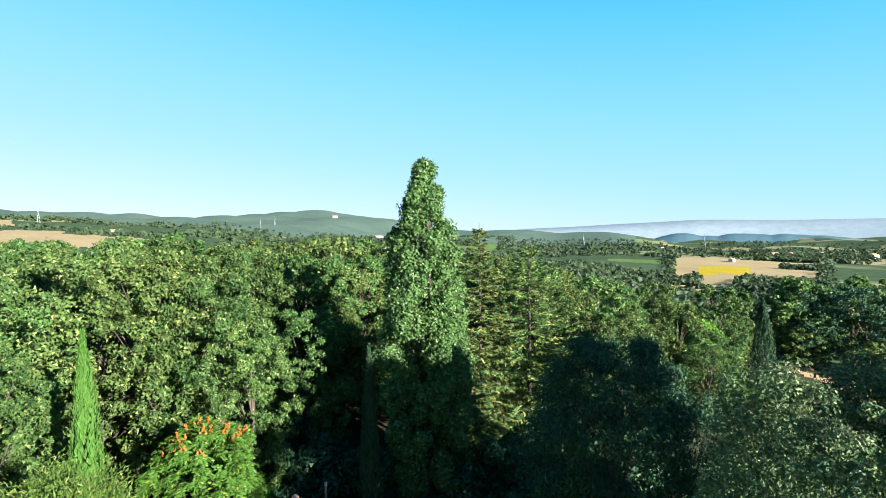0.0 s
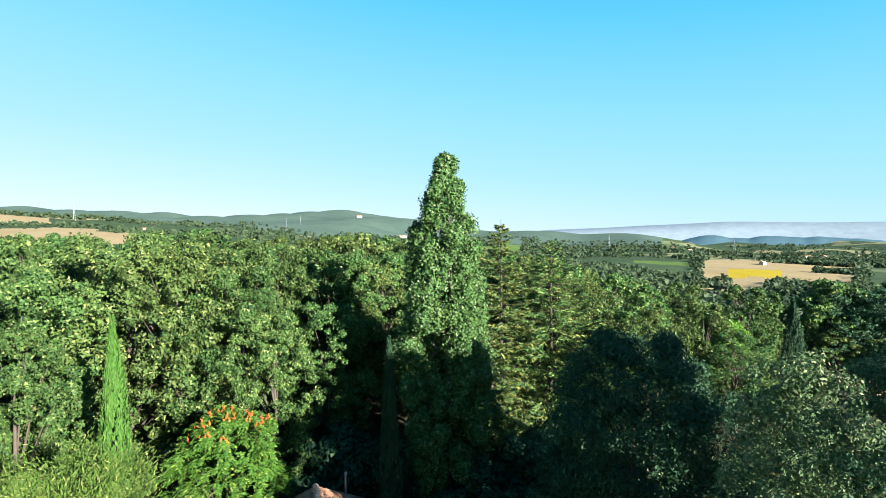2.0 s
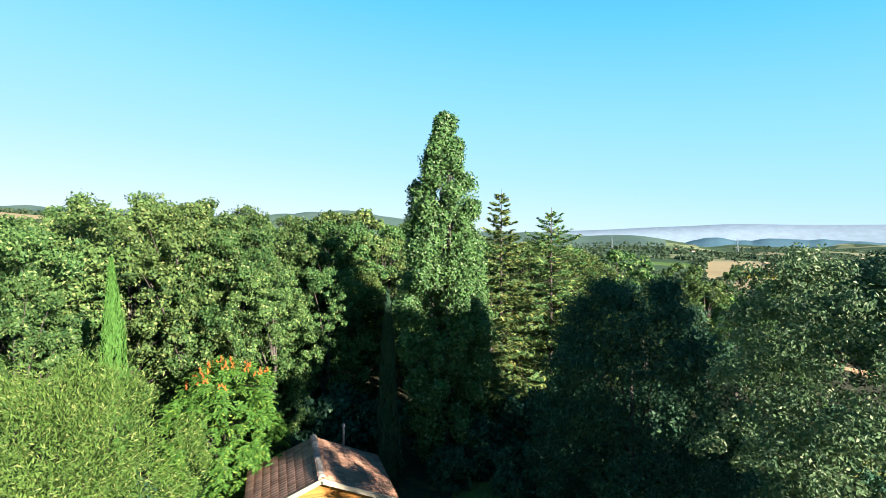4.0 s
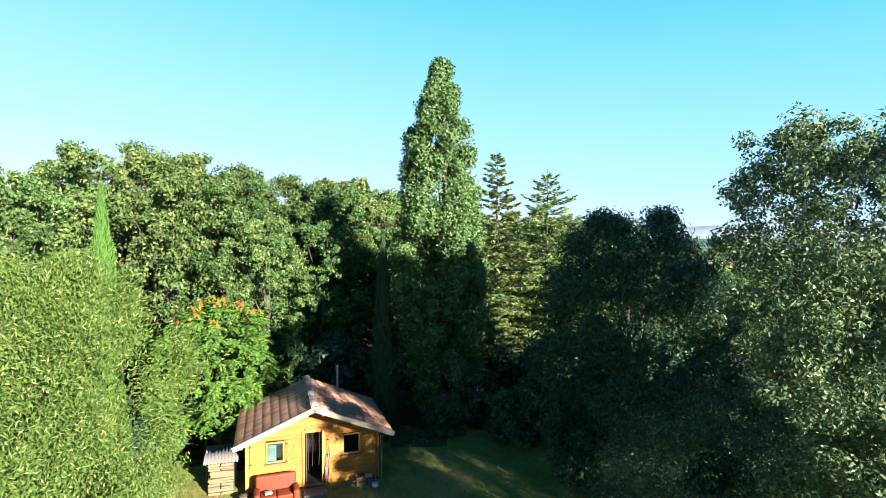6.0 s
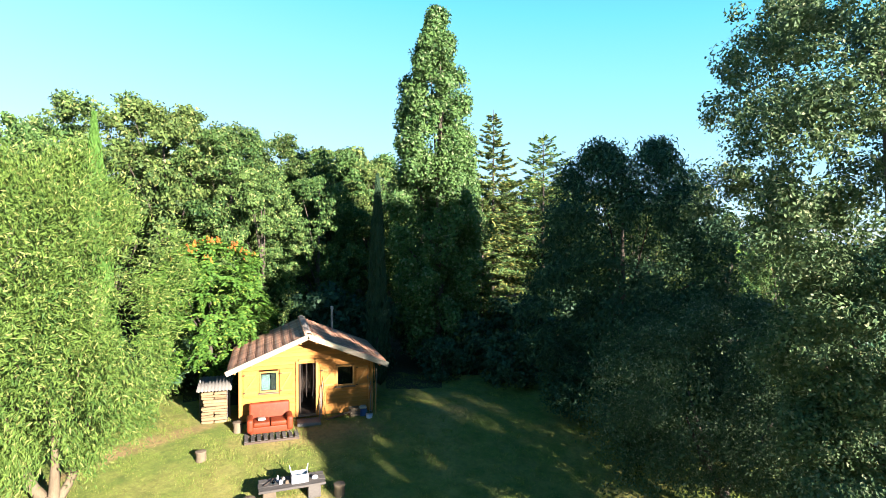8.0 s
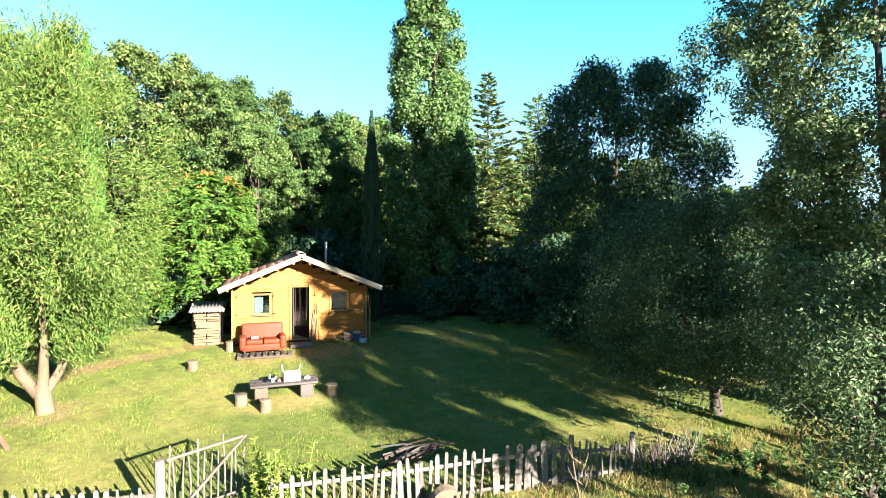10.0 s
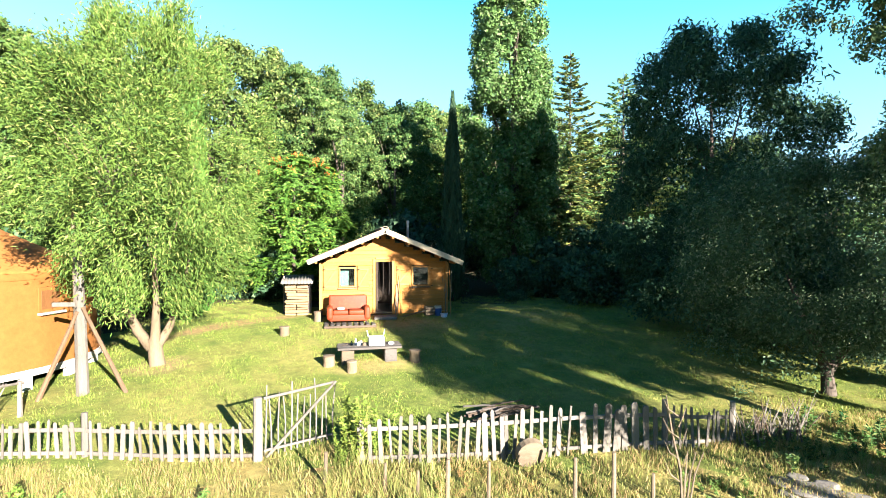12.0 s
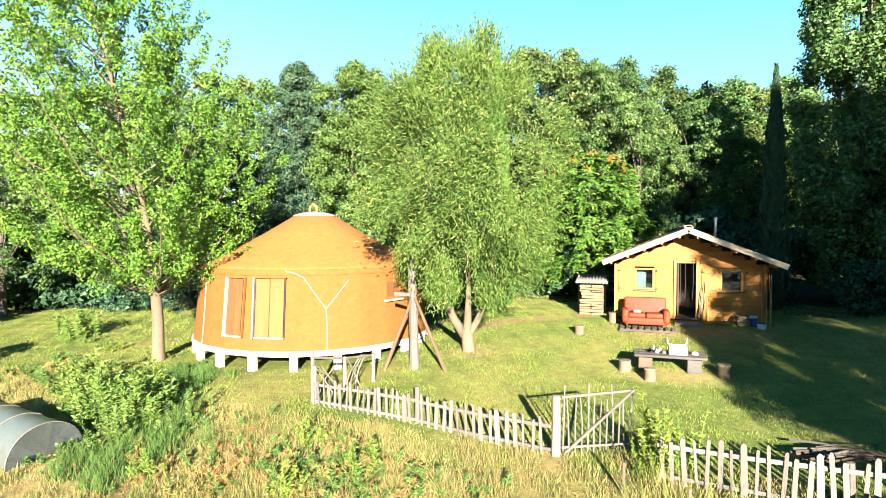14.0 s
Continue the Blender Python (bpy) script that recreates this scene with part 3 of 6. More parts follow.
# ---- distance: hills, pylons, farmhouses ----
def ridge(name, b0, b1, r, base, heights, material, label):
    """A far range of hills with depth: a crest, a near slope and a far slope."""
    n = 90
    V, F = [], []
    for j in range(n + 1):
        s = j / n
        b = radians(b0 + (b1 - b0) * s)
        h = np.interp(s * (len(heights) - 1), np.arange(len(heights)), heights)
        h += 2.0 * math.sin(s * 29 + r) + 1.2 * math.sin(s * 83)
        for k, (rr, hh) in enumerate(((r - 420, base), (r - 180, base + 0.55 * (h - base)), (r, h), (r + 180, base))):
            V.append((EYE[0] + rr * math.sin(b), EYE[1] + rr * math.cos(b), hh))
    for j in range(n):
        for k in range(3):
            a = j * 4 + k
            F.append((a, a + 4, a + 5, a + 1))
    tagged(new(name, mesh_np(name, V, F, material, True)), label, "hills", kind="structure")


ridge("backdrop_hills", 40.5, 60, 4100, -75, (-74, -40, -16, -6, -26, -30, -12, -15, -26, -18, -26, -34, -44, -56, -76), HAZE_HILL, "low wooded hills far across the valley, tinted blue for haze")
ridge("backdrop_mountains", 20, 130, 4700, -80, (0, 35, 66, 92, 76, 82, 74, 76, 72, 78, 72, 75, 70, 60), HAZE_MOUNTAIN, "long mountain range, its morning haze put into the pale colour")
ridge("backdrop_mountains", -180, -55, 4700, -80, (80, 95, 100, 110, 100, 120, 130), HAZE_MOUNTAIN, "long mountain range, its morning haze put into the pale colour")


def pylon():
    e = thing("pylon", 0, 0, 0, 0, "slim steel lattice pylon standing in far fields", "pylon", "far pylons")
    H = 46
    legs = [tube([(sx * 3.6, sy * 3.6, -4), (sx * 1.1, sy * 1.1, 26), (sx * 0.5, sy * 0.5, H)], [0.34, 0.28, 0.2], 4, False) for sx in (-1, 1) for sy in (-1, 1)]
    for v in legs:
        npart("leg", v, STEEL, e)
    br = []
    for k in range(7):
        z0, z1 = k * 5.5, k * 5.5 + 5.5
        w0, w1 = max(0.6, 3.6 - z0 * 0.096), max(0.6, 3.6 - z1 * 0.096)
        for s in (-1, 1):
            br.append(tube([(-w0, s * w0, z0), (w1, s * w1, z1)], [0.16, 0.16], 4, False))
            br.append(tube([(s * w0, w0, z0), (s * w1, -w1, z1)], [0.16, 0.16], 4, False))
    npart("bracing", joined(br), STEEL, e)
    for z, w in ((30, 6.0), (36, 7.5), (42, 5.0)):
        npart("crossarm", tube([(-w, 0, z), (0, 0, z + 0.9), (w, 0, z)], [0.15, 0.4, 0.15], 4, False), STEEL, e)
    return e


def placed(first, spots):
    """The first of a kind at the first spot, copies at the rest; a spot is a pose."""
    first.matrix_basis = Matrix.Identity(4)
    out = [first] + [copy_thing(first, m) for m in spots[1:]]
    first.matrix_basis = spots[0]
    return out


def at_far(b, r, s=1.0, turn=0.0):
    return Matrix.Translation(far_point(b, r)) @ Matrix.Rotation(radians(turn), 4, "Z") @ Matrix.Scale(s, 4)


placed(pylon(), [at_far(-16.6, 1150, 0.62, 30), at_far(1.6, 1500, 0.8, 10), at_far(3.0, 1900, 0.7, 10), at_far(35.0, 1700, 0.85, 40), at_far(46.3, 1750, 1.15, 40)])


def farmhouse():
    e = thing("farmhouse", 0, 0, 0, 0, "far pale farmhouse with a low tiled roof", "house", "far farmhouses")
    part("wall", boxed((0, 0, 2.4), (14, 8, 5.2), 0.1), PLASTER, e)
    V = [(-7.4, -4.5, 5.0), (7.4, -4.5, 5.0), (7.4, 4.5, 5.0), (-7.4, 4.5, 5.0), (-7.4, 0, 7.2), (7.4, 0, 7.2)]
    bm = bmesh.new()
    vs = [bm.verts.new(v) for v in V]
    for f in ((0, 1, 5, 4), (2, 3, 4, 5), (3, 2, 1, 0), (0, 4, 3), (1, 2, 5)):
        bm.faces.new([vs[i] for i in f])
    part("roof", bm, TILE, e)
    for x in (-4.5, 0, 4.5):
        part("window", boxed((x, -4.0, 3.2), (1.0, 0.12, 1.4), 0.02), DARK, e)
    return e


placed(farmhouse(), [at_far(b, r, s, t) for b, r, s, t in (
    (48.6, 960, 0.8, 20), (52.0, 1420, 1.1, -10), (53.2, 1450, 1.1, 30), (55.5, 1500, 1.0, 10), (41.0, 1500, 0.9, 50), (42.5, 1560, 0.9, 0),
    (-11.0, 900, 1.0, 30), (13.5, 1500, 1.6, 15), (9.0, 2300, 1.5, 0), (38.0, 1650, 1.4, 25), (59.0, 1300, 1.5, 5))])


def far_woods():
    """Hedges and woods of the far land: thousands of leafy crowns in one mesh."""
    rng = np.random.default_rng(11)
    C, S = [], []
    strips = ((-27, -2, 145, 270, 230), (38, 60, 135, 330, 260), (-25, -13, 800, 860, 60), (-14, -3, 640, 690, 70), (-24, -10, 1180, 1300, 90), (-6, 8, 740, 1100, 260), (-2, 20, 420, 620, 260), (5, 24, 1150, 1700, 260),
              (16, 34, 240, 700, 420), (26, 44, 1000, 1900, 420), (33, 46, 300, 620, 330), (44, 62, 1130, 1800, 420), (49, 56.5, 470, 600, 150), (52.5, 55.5, 800, 860, 40), (42.7, 43.5, 520, 1080, 45), (55.2, 56.3, 520, 1080, 60), (45, 52, 330, 430, 170),
              (52, 62, 200, 470, 260), (46, 60, 1900, 3000, 300), (-25, 20, 1300, 1700, 260), (20, 45, 1900, 2400, 200), (49.5, 56, 1010, 1040, 40))
    for b0, b1, r0, r1, n in strips:
        n = int(n * 1.3)
        b = rng.uniform(b0, b1, n)
        r = rng.uniform(r0, r1, n)
        x, y = EYE[0] + r * np.sin(np.radians(b)), EYE[1] + r * np.cos(np.radians(b))
        C.append(np.stack([x, y, land(x, y)], 1))
        S.append(rng.uniform(2.6, 5.2, n) * np.clip(r / 900, 0.8, 1.2))
    C, S = np.concatenate(C), np.concatenate(S)
    per = 14
    off = rng.normal(size=(len(C), per, 3))
    off /= np.linalg.norm(off, axis=2, keepdims=True)
    off *= S[:, None, None] * rng.uniform(0.6, 1.0, (len(C), per, 1))
    c = (C[:, None, :] + off + np.array([0, 0, 1.0]) * S[:, None, None] * 0.6).reshape(-1, 3)
    o = off.reshape(-1, 3)
    nm = unit(o) + rng.normal(size=o.shape) * 0.35
    ax = rng.normal(size=o.shape)
    s = np.repeat(S, per)
    v, f = leaves(rng, c, ax, nm, 1.0, 1.0, 0.1)
    mid = np.repeat(c, 4, axis=0)
    v = mid + (v - mid) * np.repeat(s, 4)[:, None] * 1.15
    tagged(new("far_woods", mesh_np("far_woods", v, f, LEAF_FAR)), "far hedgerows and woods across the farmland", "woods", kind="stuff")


far_woods()


# ---- trees ----
def spot(x, y, s=1.0, turn=0.0, sz=None, sink=0.05):
    return Matrix.Translation((x, y, lz(x, y) - sink)) @ Matrix.Rotation(radians(turn), 4, "Z") @ Matrix.Diagonal((s, s, sz or s, 1))


def oak(seed, H, R, n, per, leaf_l, cr=0.75, h0=0.16, label="", name="oak_tree", leaf=None, group="oaks of the wood", profile=dome, width=0.6, inner=0.4, nlimb=12, bark=None, droop=0.1, flat=0.7, lobes=24, lobe=0.34, girth=0.017, shift=(0.0, 0.0), full=False):
    rng = np.random.default_rng(seed)
    c = crown_centres(rng, n, H * h0, H - cr * 0.6, R - cr * 0.4, profile, inner, lobes, lobe)
    c[:, 0] += shift[0]
    c[:, 1] += shift[1]
    cv = clumped(rng, c, rng.uniform(0.6, 1.25, n) * cr, per, leaf_l, leaf_l * width, droop, flat, full)
    return tree(name, cv, limbs(rng, c, nlimb, H * max(h0, 0.12), H * girth, 0.45, shift), leaf or LEAF_OAK, bark or BARK, label or "broad green oak standing in the dense wood", "tree", group)


FAR_OAKS = [oak(25, 12.5, 4.2, 210, 40, 0.27, 0.6), oak(26, 12.0, 3.9, 200, 40, 0.26, 0.6)]
DEEP_OAKS = [oak(27, 12.5, 4.4, 120, 36, 0.44, 0.8), oak(28, 12.0, 4.0, 115, 36, 0.42, 0.8)]
OAKS = [oak(s, h, r, n, 58, 0.155, 0.46, lobes=36, lobe=0.3, inner=0.5) for s, h, r, n in ((21, 12.5, 4.3, 420), (22, 13.0, 4.0, 400), (23, 11.5, 4.5, 430), (24, 12.0, 3.8, 380))]
rngp = np.random.default_rng(5)
wood_spots = [[], [], [], []]
far_spots = [[], []]
deep_spots = [[], []]


def add_oak(x, y, top):
    """An oak whose crown reaches the height top."""
    away = math.hypot(x - EYE[0], y - EYE[1])
    if away > 45:
        i = int(rngp.integers(0, 2))
        s = (top - lz(x, y)) / 11.9
        (deep_spots if away > 80 else far_spots)[i].append(spot(x, y, max(s, 0.75) * rngp.uniform(0.95, 1.15), float(rngp.uniform(0, 360)), s))
        return
    i = int(rngp.integers(0, 4))
    H = (12.5, 13.0, 11.5, 12.0)[i]
    s = (top - lz(x, y)) / (H * 0.98)
    wood_spots[i].append(spot(x, y, s * rngp.uniform(0.92, 1.08), float(rngp.uniform(0, 360)), s))


# the wood's edge behind the cabin, with the tops that stand out
for x, y, top in ((-9.3, 14.2, 14.4), (-6.3, 11.5, 13.8), (-3.0, 10.6, 12.4), (-1.4, 8.6, 10.2), (1.8, 12.4, 10.2), (2.6, 20.0, 13.1), (3.6, 25.4, 14.3), (5.6, 26.8, 14.5), (6.6, 19.0, 12.7), (-3.4, 16.4, 13.3), (10.6, 21.0, 11.6), (20.0, 20.5, 11.8), (6.4, 18.2, 12.0),
                  (-13.0, 10.2, 12.5), (-17.0, 12.4, 12.8), (-11.6, 5.6, 10.4), (-19.0, 14.0, 11.2), (-23.5, 13.5, 10.5), (-27.0, 6.5, 9.5), (-15.0, 12.5, 10.6), (9.5, 15.0, 10.4),
                  (-5.0, 17.5, 14.4), (-1.0, 17.0, 13.6), (-14.0, 20.0, 13.9), (-24.0, 18.0, 12.6), (-28.0, 10.0, 14.0), (-33.0, 14.0, 15.0), (-28.0, 1.0, 11.0), (-33.0, 4.0, 12.0), (-35.0, -3.0, 10.5), (-40.0, 3.0, 12.0), (-31.0, -3.5, 8.0), (-42.0, -8.0, 10.0), (42.6, 20.2, 9.2), (38.5, 24.0, 9.3)):
    add_oak(x, y, top)
# the depth of the wood, filled in rows
for r in (47, 53, 60, 68, 77, 88, 100, 115, 132):
    gap = 6.8 if r < 60 else 8.4
    b = -33.0
    while b < 63:
        b += math.degrees(gap / r) * rngp.uniform(0.8, 1.2)
        q = r + rngp.uniform(-3.0, 3.0)
        x, y = EYE[0] + q * math.sin(radians(b)), EYE[1] + q * math.cos(radians(b))
        if b > 47.5 and q < 97:
            continue
        t = np.interp(b, (-30, -5, 10, 20, 27, 34, 42, 60), (14.6, 14.3, 13.6, 12.3, 11.5, 10.5, 7.4, 3.6))
        drop = np.interp(b, (20, 30, 45), (0.0, 0.025, 0.10)) * (q - 50)
        add_oak(x, y, t - drop + rngp.uniform(-2.0, 0.3))
# trees round the right of the meadow
for x, y, top in ((20.0, 6.0, 8.6), (24.0, 10.0, 9.0), (21.5, 16.0, 10.8), (27.0, 18.0, 10.5), (30.0, 9.0, 7.2), (25.0, 1.0, 6.0), (34.0, 16.0, 8.0), (38.0, 24.0, 7.0), (44.0, 22.0, 5.0), (56.0, 30.0, 4.0), (84.0, 42.0, 6.4), (91.0, 46.0, 6.0), (95.0, 38.0, 6.4), (103.0, 44.0, 5.5), (78.0, 48.0, 4.0)):
    add_oak(x, y, top)
# unseen low wood, added to close the near side and darken reflections and shade
for k in range(26):
    w, q = radians(82 + 8.0 * k), 46 + 5 * math.sin(k * 2.1)
    x, y = EYE[0] + q * math.sin(w), EYE[1] + q * math.cos(w)
    deep_spots[k % 2].append(spot(x, y, 0.75, 47.0 * k, 0.62 + 0.05 * math.sin(k * 1.7)))
for o, sp in zip(OAKS + FAR_OAKS + DEEP_OAKS, wood_spots + far_spots + deep_spots):
    placed(o, sp)


def slim(u):
    return np.clip(np.interp(u, (0, 0.12, 0.35, 0.7, 0.9, 1.0), (0.6, 0.95, 1.0, 0.74, 0.40, 0.06)), 0.02, 1)


placed(oak(31, 18.5, 2.6, 1050, 92, 0.135, 0.42, 0.06, "tall narrow poplar with shimmering green leaves behind the cabin", "poplar_tree", LEAF_POPLAR, "", slim, 0.75, 0.3, 14, None, -0.5, 1.3, 72, 0.38), [spot(7.18, 5.7, 1.04, 40, 1.0)])
placed(oak(32, 13.0, 2.6, 430, 54, 0.16, 0.55, 0.08, "slender light green poplar sapling beside the tall poplar", "poplar_tree", LEAF_POPLAR, "", slim, 0.75, 0.25, 12, None, 0.1, 0.8, 60, 0.5), [spot(9.0, 7.6, 0.9, 100)])


def conifer(seed, H, R, label, leaf, tiers=30, name="spruce_tree"):
    """Whorls of boughs, each a drooping flat spray of narrow shoots, with gaps between the tiers."""
    rng = np.random.default_rng(seed)
    C, A, N, bars = [], [], [], [tube([(0, 0, -0.3), (0, 0, H * 0.5), (0, 0, H)], [0.17, 0.1, 0.015], 8)]
    for k in range(tiers * 6):
        tier = k // 6
        u = min(0.985, (tier + 0.25 * rng.normal()) / tiers)
        u = max(u, 0.0)
        z = H * (0.05 + 0.94 * u)
        Lq = (R * (1 - u) ** 0.68 + 0.12) * rng.uniform(0.5, 1.15)
        w = k * 1.0472 + tier * 0.55 + rng.uniform(-0.4, 0.4)
        d = np.array([math.cos(w), math.sin(w), -0.12 + 0.55 * u + rng.uniform(-0.12, 0.12)])
        o = np.array([0, 0, z])
        bend = np.array([0, 0, -0.14 * Lq])
        bars.append(tube([tuple(o), tuple(o + d * Lq * 0.6 + bend), tuple(o + d * Lq + bend * 0.6)], [0.012, 0.007, 0.003], 4, False))
        n = max(22, int(170 * Lq / R))
        t = rng.uniform(0.12, 1.0, n) ** 0.75
        side = np.array([-math.sin(w), math.cos(w), 0])
        sg = rng.choice([-1, 1], n)
        out = sg * rng.uniform(0.0, 0.42, n) * (1.2 - t) * Lq * 0.7
        p = o + d * Lq * t[:, None] + bend * (np.sin(t * 2.2))[:, None] + side * out[:, None]
        p[:, 2] -= rng.uniform(0, 0.10, n) + 0.25 * np.abs(out)
        C.append(p)
        A.append(d * 0.8 + side * sg[:, None] * rng.uniform(0.3, 1.0, (n, 1)) + np.array([0, 0, -0.25]) + rng.normal(size=(n, 3)) * 0.25)
        N.append(np.array([0, 0, 0.75]) + d * 0.55 + rng.normal(size=(n, 3)) * 0.45)
    C, A, N = np.concatenate(C), np.concatenate(A), np.concatenate(N)
    v = leaves(rng, C, A, N, 0.36, 0.115, 0.2)
    return tree(name, v, joined(bars), leaf, BARK, label, "tree")


placed(conifer(41, 15.3, 4.0, "tall spruce with a bare lit trunk among the broadleaf trees", LEAF_NEEDLE, 30), [spot(13.6, 13.0, 1.0, 20)])
placed(conifer(42, 14.1, 6.2, "broad dark green spruce with tiered branches", LEAF_NEEDLE, 28), [spot(17.4, 12.9, 1.0, 70)])
placed(conifer(43, 9.0, 2.6, "young spruce with yellowish tips under the poplar", LEAF_NEEDLE, 20), [spot(10.6, 7.6, 1.0, 10)])
placed(conifer(44, 14.0, 4.6, "grey-green pine with dense rounded boughs behind the yurt", LEAF_CYPRESS_SHADED, 20, "pine_tree"), [spot(-24.5, 2.0, 0.66, 120), spot(-21.0, 3.5, 0.6, 200), spot(-31.5, 2.5, 0.8, 60), spot(-37.0, -2.0, 0.75, 300)])


placed(oak(46, 14.2, 3.7, 760, 70, 0.26, 0.5, 0.06, "grey-green pine with soft rounded tufts behind the yurt", "pine_tree", LEAF_PINE, "", lambda u: np.interp(u, (0, 0.2, 0.55, 0.85, 1), (0.8, 1.0, 0.82, 0.45, 0.1)), 0.3, 0.12, 10, None, -0.3, 0.9, 40, 0.42), [spot(-22.2, 9.0)])


def cypress(seed, H, R, leaf, label):
    rng = np.random.default_rng(seed)
    n = 5200
    u = rng.uniform(0, 1, n) ** 0.9
    prof = np.interp(u, (0, 0.08, 0.3, 0.75, 1.0), (0.75, 1.0, 0.95, 0.5, 0.02)) * R
    w = rng.uniform(0, 2 * math.pi, n)
    r = prof * (0.72 + 0.28 * np.sqrt(rng.uniform(0, 1, n))) * (1 + 0.12 * np.sin(3 * w + u * 9) + 0.1 * np.sin(7 * w - u * 25))
    c = np.stack([r * np.cos(w), r * np.sin(w), 0.15 + (H - 0.3) * u], 1)
    ax = np.stack([np.cos(w) * 0.25, np.sin(w) * 0.25, np.full(n, 1.0)], 1) + rng.normal(size=(n, 3)) * 0.16
    nm = np.stack([np.cos(w), np.sin(w), np.full(n, 0.25)], 1) + rng.normal(size=(n, 3)) * 0.4
    v = leaves(rng, c, ax, nm, 0.36, 0.1, 0.2)
    return tree("cypress_tree", v, tube([(0, 0, -0.3), (0, 0, H * 0.6)], [0.14, 0.03], 8), leaf, BARK, label, "tree")


placed(cypress(51, 11.75, 0.74, LEAF_CYPRESS, "slim bright green columnar cypress at the wood's edge"), [spot(-7.2, 2.2)])
placed(cypress(52, 9.8, 0.5, LEAF_CYPRESS_SHADED, "slim dark columnar cypress in the shade"), [spot(3.74, 3.62)])
placed(cypress(53, 10.0, 1.3, LEAF_CYPRESS_SHADED, "stout dark cypress near the sandy track"), [spot(51.0, 21.6, 1.0)])


def willow():
    """A leaning, multi-stemmed willow with hanging sprays."""
    rng = np.random.default_rng(61)
    H, n = 9.5, 900
    prof = lambda u: np.interp(u, (0, 0.1, 0.28, 0.45, 0.65, 0.85, 1), (0.3, 0.6, 0.95, 1.0, 0.93, 0.68, 0.25))
    c = crown_centres(rng, n, 1.75, H - 0.1, 3.4, prof, 0.25, 34, 0.34)
    c[:, 0] += 0.1
    c[:, 1] -= 1.0 * np.clip(c[:, 2] / H, 0, 1)
    per = 96
    off = rng.normal(size=(n, per, 3)) * np.array([0.17, 0.17, 0.27])
    pts = (c[:, None, :] + off).reshape(-1, 3)
    o = np.repeat(np.stack([c[:, 0], c[:, 1], np.zeros(n)], 1), per, axis=0)
    ax = unit(o) * 0.5 + rng.normal(size=pts.shape) * 0.55
    ax[:, 2] += np.repeat(np.interp(c[:, 2], (0.3 * H, 0.55 * H, H), (-0.8, -0.1, 0.9)), per)
    nm = unit(o) * 0.8 + rng.normal(size=pts.shape) * 0.6 + np.array([0, 0, 0.15])
    v = leaves(rng, pts, ax, nm, 0.14, 0.034, 0.2)
    bars = []
    bars.append(tube([(0.05, 0, -0.25), (0.0, 0, 0.15), (-0.05, 0.02, 0.55), (-0.08, 0.02, 0.8)], [0.27, 0.21, 0.2, 0.17], 10))
    for bx, by, r in ((-1.15, 0.1, 0.14), (0.1, -0.25, 0.13), (0.75, 0.3, 0.11)):
        bars.append(tube([(-0.06 + 0.06 * bx, 0.05 * by, 0.5), (bx * 0.4 - 0.04, by * 0.4, 1.0), (bx * 0.75, by, 1.75), (bx * 1.1, by * 1.6, 3.4)], [r * 1.15, r, r * 0.7, r * 0.2], 8))
    for i in rng.choice(n, 10, replace=False):
        p = Vector(c[i])
        s = Vector((p.x * 0.3, p.y * 0.3, max(1.6, p.z * 0.55)))
        bars.append(tube([s, s.lerp(p, 0.55) + Vector((0, 0, 0.3)), p], [0.02, 0.014, 0.005], 5, False))
    e = tree("willow_tree", v, joined(bars), LEAF_WILLOW, BARK_PALE, "full light green willow with a pale forked trunk on the lawn", "tree")
    placed(e, [spot(-6.4, -4.58)])


willow()


def compound_tree():
    """A low tree of long feathery leaves with orange seed heads on top."""
    rng = np.random.default_rng(62)
    n = 560
    c = crown_centres(rng, n, 0.7, 6.6, 2.7, lambda u: np.interp(u, (0, 0.3, 0.6, 0.85, 1), (0.65, 1.0, 0.97, 0.68, 0.25)), 0.25, 46, 0.32)
    P, A, N = [], [], []
    for k in range(n):
        out = np.array([c[k, 0], c[k, 1], 0.6])
        out /= np.linalg.norm(out)
        for q in range(5):
            d = out + rng.normal(size=3) * 0.8
            d[2] -= 0.25
            d /= np.linalg.norm(d)
            side = np.cross(d, [0, 0, 1.0])
            side /= np.linalg.norm(side) + 1e-9
            for s in np.linspace(0.1, 1, 7):
                base = c[k] + d * s * 0.4 - np.array([0, 0, 0.16 * s * s])
                for sg in (-1, 1):
                    a = side * sg + d * 0.5 + np.array([0, 0, -0.35])
                    P.append(base + a * 0.07)
                    A.append(a)
                    N.append(np.array([0, 0, 0.2]) + rng.normal(size=3) * 0.7 + out * 0.8)
    v = leaves(rng, np.array(P), np.array(A), np.array(N), 0.18, 0.065, 0.15)
    e = tree("seeding_tree", v, limbs(rng, c, 22, 1.3, 0.11), LEAF_SUMAC, BARK, "bright green feathery-leaved tree with orange seed heads beside the cabin", "tree")
    top = c[(c[:, 2] > 5.6)]
    top = top[rng.choice(len(top), min(170, len(top)), replace=False)] + np.array([0, 0, 0.12])
    for k in range(len(top)):
        p = Vector(top[k])
        pts = [p + Vector((rng.normal() * 0.03, rng.normal() * 0.03, -0.14 + 0.06 * j)) for j in range(6)]
        npart("seed_head", tube(pts, [0.008, 0.034, 0.046 * rng.uniform(0.7, 1.3), 0.038, 0.024, 0.006], 7), SEEDS, e, "orange seed head")
    placed(e, [spot(-3.45, 4.5)])


compound_tree()
